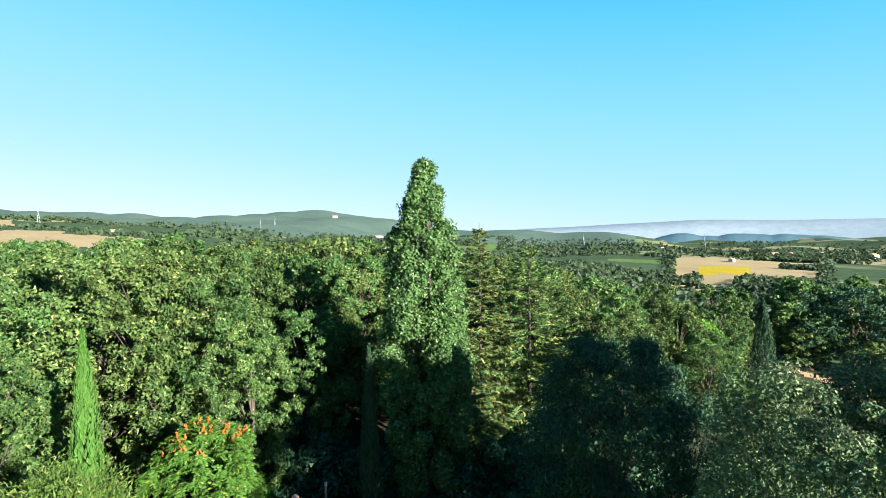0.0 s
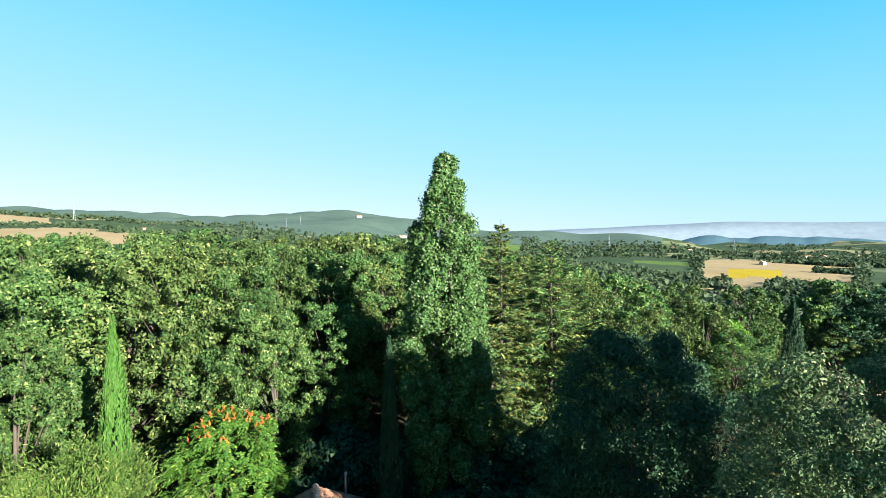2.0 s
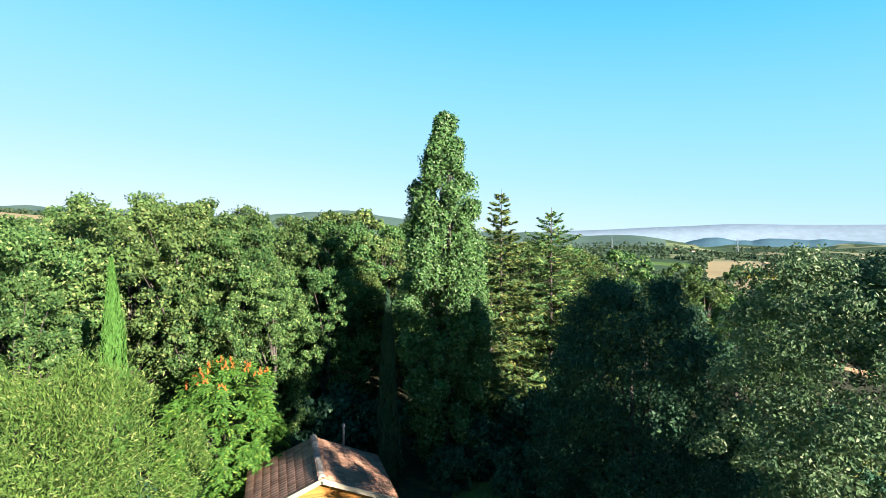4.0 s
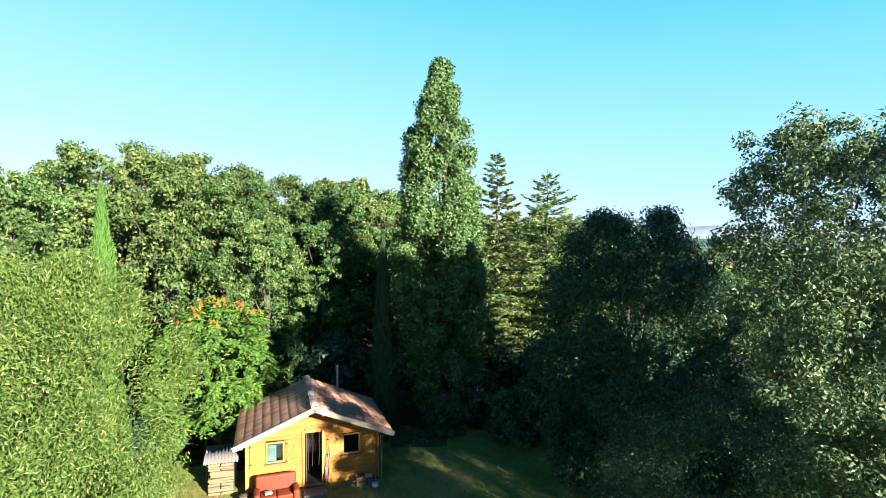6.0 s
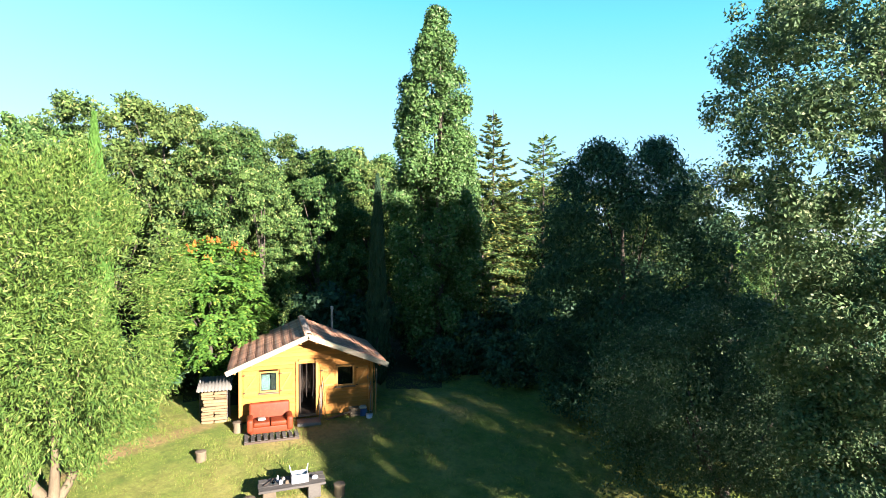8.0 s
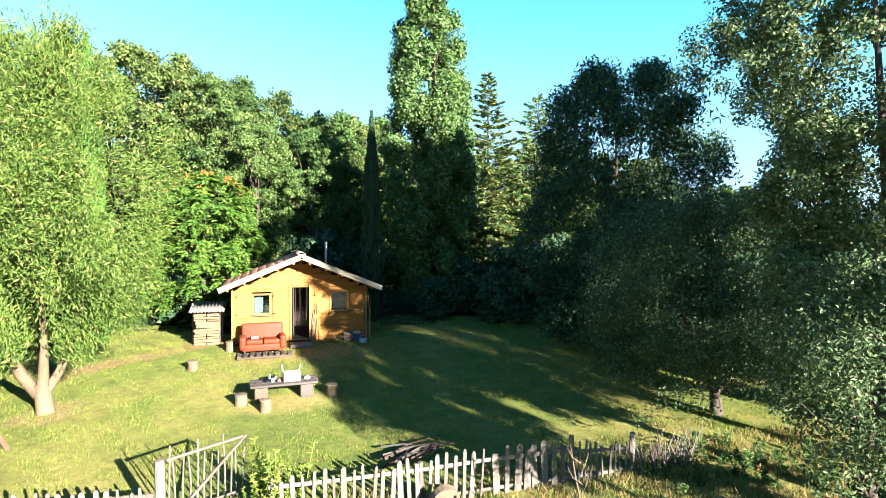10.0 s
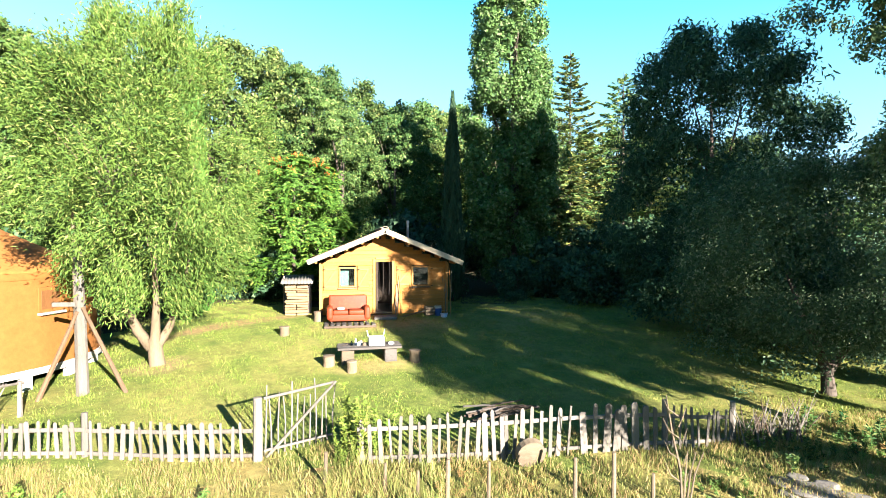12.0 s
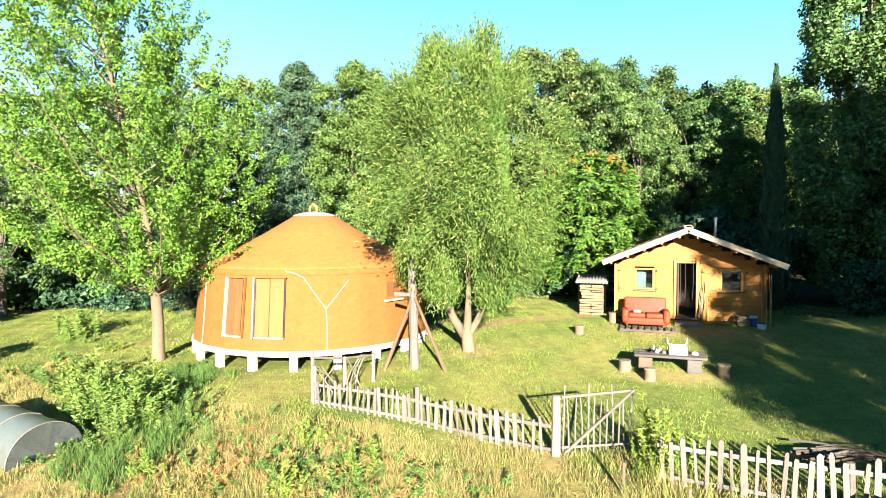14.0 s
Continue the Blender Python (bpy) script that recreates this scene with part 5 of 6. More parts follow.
def garden_table():
    x, y = -0.48, -4.98
    zt = -0.30
    e = thing("garden_table", x, y, lz(x, y), 3.0, "low rustic table of thick weathered planks on blocks", "table")
    h = zt - lz(x, y)
    for k in range(3):
        part("plank", boxed((0.01 * k, -0.27 + k * 0.27, h - 0.03), (1.84 + 0.04 * (k % 2), 0.262, 0.065), 0.01), WOOD_TABLE, e)
    for sx in (-0.62, 0.62):
        part("block_leg", boxed((sx, 0, h / 2 - 0.08), (0.36, 0.55, h + 0.06), 0.02), WOOD_SAWN if sx < 0 else WOOD_TABLE, e)
    z = zt + 0.004
    s = thing("enamel_sink", -0.26, -5.02, z, 3, "white enamel tub standing on the table", "tub")
    b = bmesh.new()
    block(b, (0, 0, 0.012), (0.46, 0.34, 0.02), 0.006)
    for cx, cy, sx, sy in ((-0.22, 0, 0.025, 0.34), (0.22, 0, 0.025, 0.34), (0, -0.16, 0.46, 0.025), (0, 0.16, 0.46, 0.025)):
        block(b, (cx, cy, 0.12), (sx, sy, 0.24), 0.008)
    part("tub", b, WHITE, s)
    for cx in (-0.22, 0.22):
        npart("handle", tube([(cx, 0.15, 0.2), (cx * 1.12, 0.15, 0.33), (cx * 1.2, 0.15, 0.42)], [0.02, 0.016, 0.008], 6), WHITE, s)
    for k, (bx, by, hh, rr, mt, lb) in enumerate(((-0.98, -5.0, 0.12, 0.04, GLASS, "small clear glass jar on the table"), (-0.86, -4.86, 0.17, 0.03, WHITE, "white bottle on the table"), (-0.78, -5.05, 0.11, 0.05, WHITE, "white mug on the table"),
                                                 (-0.70, -4.92, 0.13, 0.045, CANVAS_WHITE, "cream pot on the table"), (-0.61, -5.08, 0.09, 0.06, WOOD_SAWN, "small wooden bowl on the table"), (0.18, -4.95, 0.07, 0.09, WHITE, "white plate stack on the table"))):
        c = thing("jar" if k in (0, 3) else ("bottle" if k == 1 else ("mug" if k == 2 else "bowl")), bx, by, z, 0, lb, "tableware", "tableware on the garden table")
        npart("vessel", tube([(0, 0, 0), (0, 0, hh * 0.65), (0, 0, hh * 0.8), (0, 0, hh)], [rr, rr, rr * 0.7, rr * 0.55], 10), mt, c, "", True)
    st = thing("stick", -1.12, -4.9, z, 0, "thin stick lying across the table", "stick")
    npart("rod", tube([(-0.12, -0.2, 0.02), (0.1, 0.1, 0.025), (0.16, 0.3, 0.02)], [0.012, 0.012, 0.01], 6), WOOD_DARK, st)


garden_table()


def woodstore():
    x0, x1, y0 = -3.48, -2.48, 0.35
    zb = lz(-3, 0.6) - 0.03
    e = thing("woodstore", -3.0, y0 + 0.45, zb, 0, "stack of split planks under a corrugated lean-to", "woodpile")
    rng = random.Random(8)
    z = 0.0
    k = 0
    while z < 1.17:
        h = rng.uniform(0.085, 0.13)
        if rng.random() < 0.65:
            w = rng.uniform(0.78, 0.92)
            part("log", boxed((rng.uniform(-0.05, 0.05), -0.33 + rng.uniform(-0.05, 0.06), z + h / 2), (w, 0.2, h - 0.012), 0.02, Matrix.Rotation(radians(rng.uniform(-3, 3)), 3, "Y")), WOOD_LOG, e)
        else:
            for s in (-0.23, 0.22):
                part("log", boxed((s, -0.33 + rng.uniform(-0.06, 0.05), z + h / 2), (0.42, 0.2, h - 0.012), 0.02, Matrix.Rotation(radians(rng.uniform(-4, 4)), 3, "Y")), WOOD_LOG, e)
        part("log", boxed((0, 0.1, z + h / 2), (0.9, 0.6, h - 0.01), 0.01), WOOD_TABLE, e)
        z += h
    for sx in (-0.52, 0.5):
        npart("post", tube([(sx, 0.1, -0.1), (sx, 0.1, 1.5)], [0.035, 0.03], 7), WOOD_GREY, e)
    n = 34
    V, F = [], []
    for i in range(n + 1):
        xx = -0.58 + 1.2 * i / n
        for yy in (-0.62, 0.55):
            for th in (0, 0.012):
                V.append((xx, yy, 1.24 + 0.22 * (yy + 0.62) + 0.022 * math.sin(i * 1.85) + th))
    for i in range(n):
        a, b = i * 4, (i + 1) * 4
        F += [(a + 1, b + 1, b + 3, a + 3), (a + 2, b + 2, b, a), (a, b, b + 1, a + 1), (b + 2, a + 2, a + 3, b + 3)]
    npart("roof_sheet", (V, F), FIBRE, e, "grey corrugated roof sheet", True)


woodstore()


def leaning_poles():
    rng = random.Random(4)
    for x, n, lb in ((0.86, 6, "bundle of thin poles leaning by the door"), (2.78, 7, "bundle of bean poles leaning on the cabin corner")):
        for k in range(n):
            px = x + rng.uniform(-0.14, 0.14)
            g = lz(px, -0.3)
            e = thing("pole", px, -0.3, g, 0, lb, "pole", lb)
            h = rng.uniform(1.2, 2.1) if n == 7 else rng.uniform(0.8, 1.7)
            npart("shaft", tube([(0, 0, -0.02), (rng.uniform(-0.05, 0.05), 0.11, h * 0.5), (rng.uniform(-0.1, 0.1), 0.235, h)], [0.018, 0.016, 0.011], 6), WOOD_GREY if k % 2 else WOOD_TRIM, e)
    e = thing("plank", 1.5, -0.42, lz(1.5, -0.42), 0, "pale plank lying against the cabin wall", "plank")
    part("board", boxed((0, 0, 0.1), (1.3, 0.12, 0.035), 0.008, Matrix.Rotation(radians(-13), 3, "Y")), WOOD_SAWN, e)
    e = thing("crate", 2.05, -0.35, lz(2.05, -0.35), 8, "small wooden crate at the foot of the wall", "crate")
    b = bmesh.new()
    for k in range(3):
        block(b, (0, -0.14, 0.06 + 0.11 * k), (0.38, 0.015, 0.08), 0.003)
        block(b, (0, 0.14, 0.06 + 0.11 * k), (0.38, 0.015, 0.08), 0.003)
        for sx in (-0.185, 0.185):
            block(b, (sx, 0, 0.06 + 0.11 * k), (0.012, 0.26, 0.08), 0.003)
    block(b, (0, 0, 0.015), (0.36, 0.26, 0.015))
    part("slats", b, WOOD_SAWN, e)
    for x, y, mt, lb, r, h in ((2.38, -0.4, BLUE, "dark blue bucket with white rags on top", 0.15, 0.28), (2.58, -0.62, WHITE, "white enamel basin on the grass", 0.14, 0.14)):
        e = thing("bucket", x, y, lz(x, y), 0, lb, "bucket")
        npart("shell", tube([(0, 0, 0), (0, 0, h), (0, 0, h - 0.01), (0, 0, 0.03)], [r * 0.8, r, r * 0.93, r * 0.75], 14), mt, e, "", True)
        npart("handle", tube([(-r, 0, h), (-r * 0.6, 0, h + 0.12), (r * 0.6, 0, h + 0.12), (r, 0, h)], [0.006] * 4, 5), STEEL, e)
    e = thing("rag", 2.36, -0.4, lz(2.36, -0.4) + 0.27, 0, "crumpled white rag on the bucket", "rag")
    part("cloth", block(bmesh.new(), (0, 0, 0.05), (0.26, 0.2, 0.1), 0.04, None, 3), CANVAS_WHITE, e, "", True)
    e = thing("door_step", 0.33, -0.5, lz(0.33, -0.5) - 0.03, 0, "pale worn stone step before the cabin door", "step")
    part("slab", boxed((0, 0, 0.05), (0.85, 0.6, 0.12), 0.025), STONE, e)


leaning_poles()


# ---- yurt ----
YX, YY, YR, YZ = -12.83, -3.5, 4.22, -0.57


def on_wall(dx_px_angle, z, out=0.0):
    """A point of the yurt's wall, at an angle from the side that faces the meadow's corner, in the yurt's own axes."""
    top = 1.95 - YZ
    r = YR - 0.28 * (z / top) + out
    w = radians(dx_px_angle)
    return Vector((r * math.sin(w), -r * math.cos(w), z))


def yurt():
    e = thing("yurt", YX, YY, YZ, -33.46 + 66.92, "round orange canvas yurt with conical roof on a white platform", "yurt")
    rng = np.random.default_rng(9)
    n, top = 144, 1.95 - YZ
    prof = [(0.0, YR + 0.02), (0.9, YR - 0.09), (1.8, YR - 0.19), (top - 0.1, YR - 0.26)]
    V, F = [], []
    for z, r in prof:
        for k in range(n):
            w = 2 * math.pi * k / n
            rr = r + 0.010 * math.sin(w * 24) + 0.006 * math.sin(w * 61 + z * 3)
            V.append((rr * math.sin(w), -rr * math.cos(w), z))
    for i in range(len(prof) - 1):
        for k in range(n):
            F.append((i * n + k, i * n + (k + 1) % n, (i + 1) * n + (k + 1) % n, (i + 1) * n + k))
    npart("wall", (V, F), CANVAS, e, "orange canvas wall", True)
    rp = [(top - 0.22, YR - 0.235), (top - 0.19, YR - 0.225), (top - 0.03, YR - 0.27), (top + 0.05, YR - 0.40), (top + 0.42, YR - 1.15), (top + 1.04, YR - 2.35), (3.66 - YZ, 0.78), (3.70 - YZ, 0.3)]
    V, F = [], []
    for i, (z, r) in enumerate(rp):
        for k in range(n):
            w = 2 * math.pi * k / n
            sag = 0.005 * math.cos(w * 18) * (1 if 2 < i < 6 else 0.15)
            V.append((r * math.sin(w), -r * math.cos(w), z + sag))
    for i in range(len(rp) - 1):
        for k in range(n):
            F.append((i * n + k, i * n + (k + 1) % n, (i + 1) * n + (k + 1) % n, (i + 1) * n + k))
    # slope in the lightened canvas, eave band in the wall's own
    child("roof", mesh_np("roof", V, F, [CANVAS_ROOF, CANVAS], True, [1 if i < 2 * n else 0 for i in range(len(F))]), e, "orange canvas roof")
    cap = npart("crown_cap", tube([(0, 0, 3.66 - YZ), (0, 0, 3.71 - YZ), (0, 0, 3.80 - YZ), (0, 0, 3.84 - YZ)], [0.80, 0.80, 0.45, 0.08], 28), CANVAS_WHITE, e, "cream canvas cap over the roof ring", False)
    loop = [(-0.05 + 0.13 * math.cos(a), 0.05 * math.sin(2 * a), 3.86 - YZ + 0.26 * math.sin(a)) for a in np.linspace(-0.4, 3.3, 16)]
    npart("bent_hoop", tube(loop, [0.045] * 16, 7), WOOD_TRIM, cap, "bent wooden hoop")
    # platform: rim, deck, posts
    npart("platform_rim", tube([(0, 0, -0.14), (0, 0, 0.02)], [YR + 0.07, YR + 0.07], 72), WHITEWASH, e, "whitewashed platform rim")
    for k in range(20):
        w = 2 * math.pi * (k + 0.5) / 20
        x, y = (YR - 0.05) * math.sin(w), -(YR - 0.05) * math.cos(w)
        wx, wy = (e.matrix_basis @ Vector((x, y, 0))).xy
        g = lz(wx, wy) - YZ - 0.08
        if g > -0.17:
            continue
        part("platform_post", boxed((x, y, (g - 0.13) / 2), (0.24, 0.2, -0.13 - g), 0.012, Matrix.Rotation(w, 3, "Z")), WHITEWASH, e)
    # glazed doors, with boards behind, and a small window
    for a0, a1, z0, z1, two in ((-41.2, -31.4, 0.40, 2.25, False), (-26.3, -12.3, 0.39, 2.26, True)):
        am = (a0 + a1) / 2
        wd_ = 2 * YR * math.sin(radians((a1 - a0) / 2))
        rot = Matrix.Rotation(radians(am), 3, "Z") @ Matrix.Rotation(-math.atan2(0.28, 1.95 - YZ), 3, "X")
        base = on_wall(am, 0, 0.03)
        at = lambda lx, out, z: base + rot @ Vector((lx, -out, z))
        zc, hz = (z0 + z1) / 2, z1 - z0
        f = bmesh.new()
        block(f, at(-wd_ / 2, 0.03, zc), (0.05, 0.12, hz), 0.01, rot)
        block(f, at(0, 0.0, z0 + 0.03), (wd_ - 0.08, 0.1, 0.06), 0.01, rot)
        d = part("door", f, CANVAS_WHITE, e, "yellow boarded door with a cream jamb" if two else "brown boarded door with a cream jamb")
        part("lintel", boxed(at(0.02, 0.02, z1 - 0.01), (wd_ - 0.04, 0.1, 0.035), 0.008, rot), CANVAS, d)
        # dark sheet whose colour draws the shadow line along the boards
        part("recess", boxed(at(0, -0.02, zc), (wd_ - 0.06, 0.02, hz - 0.06), 0.004, rot), DARK, d, "dark backing that stands for the shadow beside the boards")
        if not two:
            part("jamb", boxed(at(wd_ / 2, 0.03, zc), (0.03, 0.09, hz), 0.008, rot), CANVAS, d)
        m = 2
        for q in range(m):
            pw = (wd_ - 0.10) / m
            lx = -wd_ / 2 + 0.05 + (q + 0.5) * pw
            part("panel", boxed(at(lx, 0.012 + 0.02 * (q % 2), zc + 0.01), (pw - 0.03, 0.04, hz - 0.1), 0.006, rot), WOOD_YELLOW if two else WOOD_BROWN, d)
        if two:
            part("mullion", boxed(at(0.0, 0.035, zc), (0.02, 0.05, hz - 0.1), 0.005, rot), WOOD_BROWN, d)
    am = 38.0
    rot = Matrix.Rotation(radians(am), 3, "Z")
    c = on_wall(am, 1.75, -0.03)
    w = part("window", boxed(c, (0.72, 0.16, 0.66), 0.012, rot), CANVAS, e, "small square orange-framed window")
    nrm = Vector((math.sin(radians(am)), -math.cos(radians(am)), 0))
    part("pane", boxed(c + nrm * 0.075, (0.56, 0.02, 0.5), 0.004, rot), WOOD_BROWN, w)
    part("sill", boxed(c + nrm * 0.12 + Vector((0, 0, -0.36)), (0.8, 0.16, 0.06), 0.01, rot), CANVAS_WHITE, w)
    rope = lambda pts: tube([on_wall(a, z, 0.03) for a, z in pts], [0.02] * len(pts), 6)
    npart("rope", rope([(-13.0, 2.44), (-9, 2.38), (-5.1, 2.25), (0, 1.72), (4.4, 1.27), (4.7, 0.7), (4.6, 0.02)]), ROPE, e, "pale rope tied over the canvas")
    npart("rope", rope([(14.6, 2.11), (9.5, 1.7), (4.4, 1.27)]), ROPE, e, "pale rope tied over the canvas")
    npart("rope", rope([(-60, 2.1), (-58.5, 1.0), (-58, 0.02)]), ROPE, e, "pale rope tied over the canvas")


yurt()


def tripod():
    x, y = -7.52, -6.37
    g = lz(x, y)
    e = thing("tripod_mast", x, y, g, 0, "tall bleached wooden mast braced by two slanting poles", "mast")
    h = 2.72 - g
    npart("mast", tube([(0, 0, -0.2), (-0.03, 0, h * 0.5), (-0.1, 0.02, h)], [0.15, 0.125, 0.09], 10), WOOD_GREY, e)
    npart("brace", tube([(1.12, -0.27, lz(x + 1.12, y - 0.27) - g - 0.1), (0.05, -0.08, 2.15)], [0.055, 0.045], 7), WOOD_BRACE, e, "dark brown slanting brace")
    npart("brace", tube([(-0.95, -0.15, lz(x - 0.95, y) - g - 0.1), (-0.05, -0.1, 2.05)], [0.06, 0.045], 7), WOOD_BRACE, e, "dark brown slanting brace")
    npart("upper_pole", tube([(-0.16, 0.12, 1.0), (-0.2, 0.14, 2.6), (-0.26, 0.16, 4.5)], [0.06, 0.055, 0.03], 8), WOOD_SAWN, e)
    part("arm", boxed((-0.32, -0.05, 2.22), (0.62, 0.07, 0.11), 0.012), WOOD_GREY, e)
    npart("guy_rope", tube([(-0.1, 0, 3.1), (-0.14, 0.01, 2.0), (-0.14, 0.05, 1.2)], [0.012] * 3, 5), ROPE, e)


tripod()


# ---- fences ----
def slat_shapes():
    rng = np.random.default_rng(12)
    out = []
    for k in range(5):
        w, tip = 0.075 * rng.uniform(0.8, 1.2), (0.0, 0.35, 0.6, 0.2, 0.5)[k]
        top = 1.0
        xs = [(-w / 2, 0), (w / 2, 0), (w / 2 * rng.uniform(0.85, 1.05), 0.5), (w / 2 * rng.uniform(0.8, 1.0), top - 0.06), (w / 2 * (1 - tip), top - 0.01), (-w / 2 * (1 - tip) * 0.7, top), (-w / 2 * 0.95, top - 0.05), (-w / 2 * rng.uniform(0.85, 1.1), 0.5)]
        bm = bmesh.new()
        f = bm.faces.new([bm.verts.new((a, -0.012, b)) for a, b in xs])
        r = bmesh.ops.extrude_face_region(bm, geom=[f])
        bmesh.ops.translate(bm, vec=(0, 0.024, 0), verts=[v for v in r["geom"] if isinstance(v, bmesh.types.BMVert)])
        out.append(bm_mesh("picket", bm, WOOD_GREY))
    return out


SLATS = slat_shapes()


def fence_run(x0, y0, x1, y1, h0, h1, posts, label, seed, pitch=0.135, lower=True, wave=0.0, broad=1.0):
    rng = random.Random(seed)
    L = math.hypot(x1 - x0, y1 - y0)
    rz = math.degrees(math.atan2(y1 - y0, x1 - x0))
    g0 = lz(x0, y0)
    e = thing("picket_fence", x0, y0, g0, rz, label, "fence", "picket fences")
    gz = lambda s: lz(x0 + (x1 - x0) * s / L, y0 + (y1 - y0) * s / L) - g0
    n = int(L / pitch)
    for k in range(n):
        s = (k + 0.5) * pitch + rng.uniform(-0.02, 0.02)
        h = (h0 + (h1 - h0) * s / L) * rng.uniform(0.88, 1.08)
        wd_ = rng.choice((0.6, 0.75, 1.0, 1.2)) * broad
        m = Matrix.Translation((s, -0.035 + rng.uniform(-0.008, 0.008), gz(s) - 0.02)) @ Matrix.Rotation(radians(rng.uniform(-4, 4)), 4, "Y") @ Matrix.Diagonal((wd_, 1, h, 1))
        child("picket", SLATS[rng.randrange(5)], e, m=m)
    m = max(2, int(L / 1.3))
    for frac, th in ((0.74, 0.05), (0.12, 0.045)):
        if frac < 0.5 and not lower:
            continue
        pts = []
        for q in range(m + 1):
            s = L * q / m
            pts.append((s, 0.0, gz(s) + (h0 + (h1 - h0) * q / m) * frac + wave * math.sin(q * 1.3)))
        bm = bmesh.new()
        for a, b in zip(pts, pts[1:]):
            a, b = Vector(a), Vector(b)
            ang = math.atan2(b.z - a.z, b.x - a.x)
            block(bm, (a + b) / 2, ((b - a).length + 0.01, 0.032, th * 1.5), 0.006, Matrix.Rotation(-ang, 3, "Y"))
        part("rail", bm, WOOD_GREY, e)
    for s, h in posts:
        npart("post", tube([(s, 0.05, gz(s) - 0.2), (s + 0.01, 0.05, gz(s) + h * 0.5), (s, 0.05, gz(s) + h)], [0.065, 0.06, 0.055], 8), WOOD_GREY, e)


fence_run(-8.9, -9.62, -5.9, -10.03, 0.66, 0.70, ((0.03, 0.95), (3.0, 0.82)), "weathered grey picket fence below the yurt", 1, 0.165)
fence_run(-5.86, -10.04, -2.86, -10.56, 0.68, 0.74, (), "weathered grey picket fence beside the gate", 2, 0.185)
fence_run(-0.95, -11.06, 3.2, -11.36, 0.84, 0.94, ((0.05, 0.6), (2.75, 0.8)), "bleached picket fence along the meadow", 3, 0.175)
fence_run(3.22, -11.35, 5.1, -11.3, 0.92, 0.9, ((1.86, 0.95),), "bleached picket fence of broad boards along the meadow", 4, 0.215, broad=1.75)
fence_run(5.12, -11.3, 6.7, -11.22, 0.86, 0.72, ((1.55, 0.85),), "silvered picket fence half in shade", 5, 0.155)


def gate():
    x0, y0, x1, y1 = -2.66, -10.52, -1.36, -10.0
    L = math.hypot(x1 - x0, y1 - y0)
    g = lz(-2.72, -10.56)
    p = thing("gate_post", -2.76, -10.58, g, 0, "thick bleached gate post", "post")
    npart("post", tube([(0, 0, -0.2), (0.01, 0, 0.6), (0, 0.01, 1.16)], [0.095, 0.085, 0.08], 10), WOOD_GREY, p)
    e = thing("gate", x0, y0, g, math.degrees(math.atan2(y1 - y0, x1 - x0)), "rustic gate of thin sticks standing half open", "gate")
    st = lambda a, b, r: tube([a, b], [r, r * 0.85], 7)
    npart("top_rail", st((0, 0, 1.12), (L * 1.0, 0, 1.24), 0.03), WOOD_GREY, e)
    npart("bottom_rail", st((0, 0, 0.14), (L, 0, 0.2), 0.028), WOOD_GREY, e)
    npart("diagonal", st((0.04, -0.04, 0.02), (L * 1.0, -0.04, 1.26), 0.032), WOOD_GREY, e)
    rng = random.Random(6)
    for k in range(12):
        s = L * (k + 0.3) / 11.6
        hh = rng.uniform(0.98, 1.3) if k % 4 else 1.36
        npart("stick", tube([(s, 0.03, 0.02), (s + rng.uniform(-0.03, 0.03), 0.03, 0.6), (s + rng.uniform(-0.05, 0.05), 0.03, hh)], [0.018, 0.016, 0.013], 6), WOOD_GREY, e)


gate()


def branch_railing():
    x0, y0, x1, y1 = -9.0, -9.45, -8.3, -7.5
    L = math.hypot(x1 - x0, y1 - y0)
    g = lz(x0, y0)
    e = thing("branch_railing", x0, y0, g, math.degrees(math.atan2(y1 - y0, x1 - x0)), "handmade railing of crossed white branches near the yurt", "railing")
    rng = random.Random(10)
    for s, h in ((0.0, 1.3), (L * 0.5, 0.95), (L, 0.85)):
        npart("post", tube([(s, 0, -0.15), (s + 0.02, 0.02, h * 0.6), (s, 0, h)], [0.06, 0.05, 0.045], 8), WOOD_GREY, e)
    npart("handrail", tube([(-0.05, 0, 1.12), (L * 0.5, 0.02, 0.9), (L + 0.1, 0, 0.8)], [0.035, 0.032, 0.03], 7), WOOD_GREY, e)
    for k in range(9):
        a = rng.uniform(0, L)
        b = a + rng.choice((-1, 1)) * rng.uniform(0.3, 0.8)
        b = min(max(b, 0), L)
        npart("branch", tube([(a, 0.03, 0.02), ((a + b) / 2 + rng.uniform(-0.06, 0.06), 0.05, 0.5), (b, 0.02, rng.uniform(0.8, 1.0))], [0.024, 0.02, 0.014], 6), WOOD_GREY, e)


branch_railing()


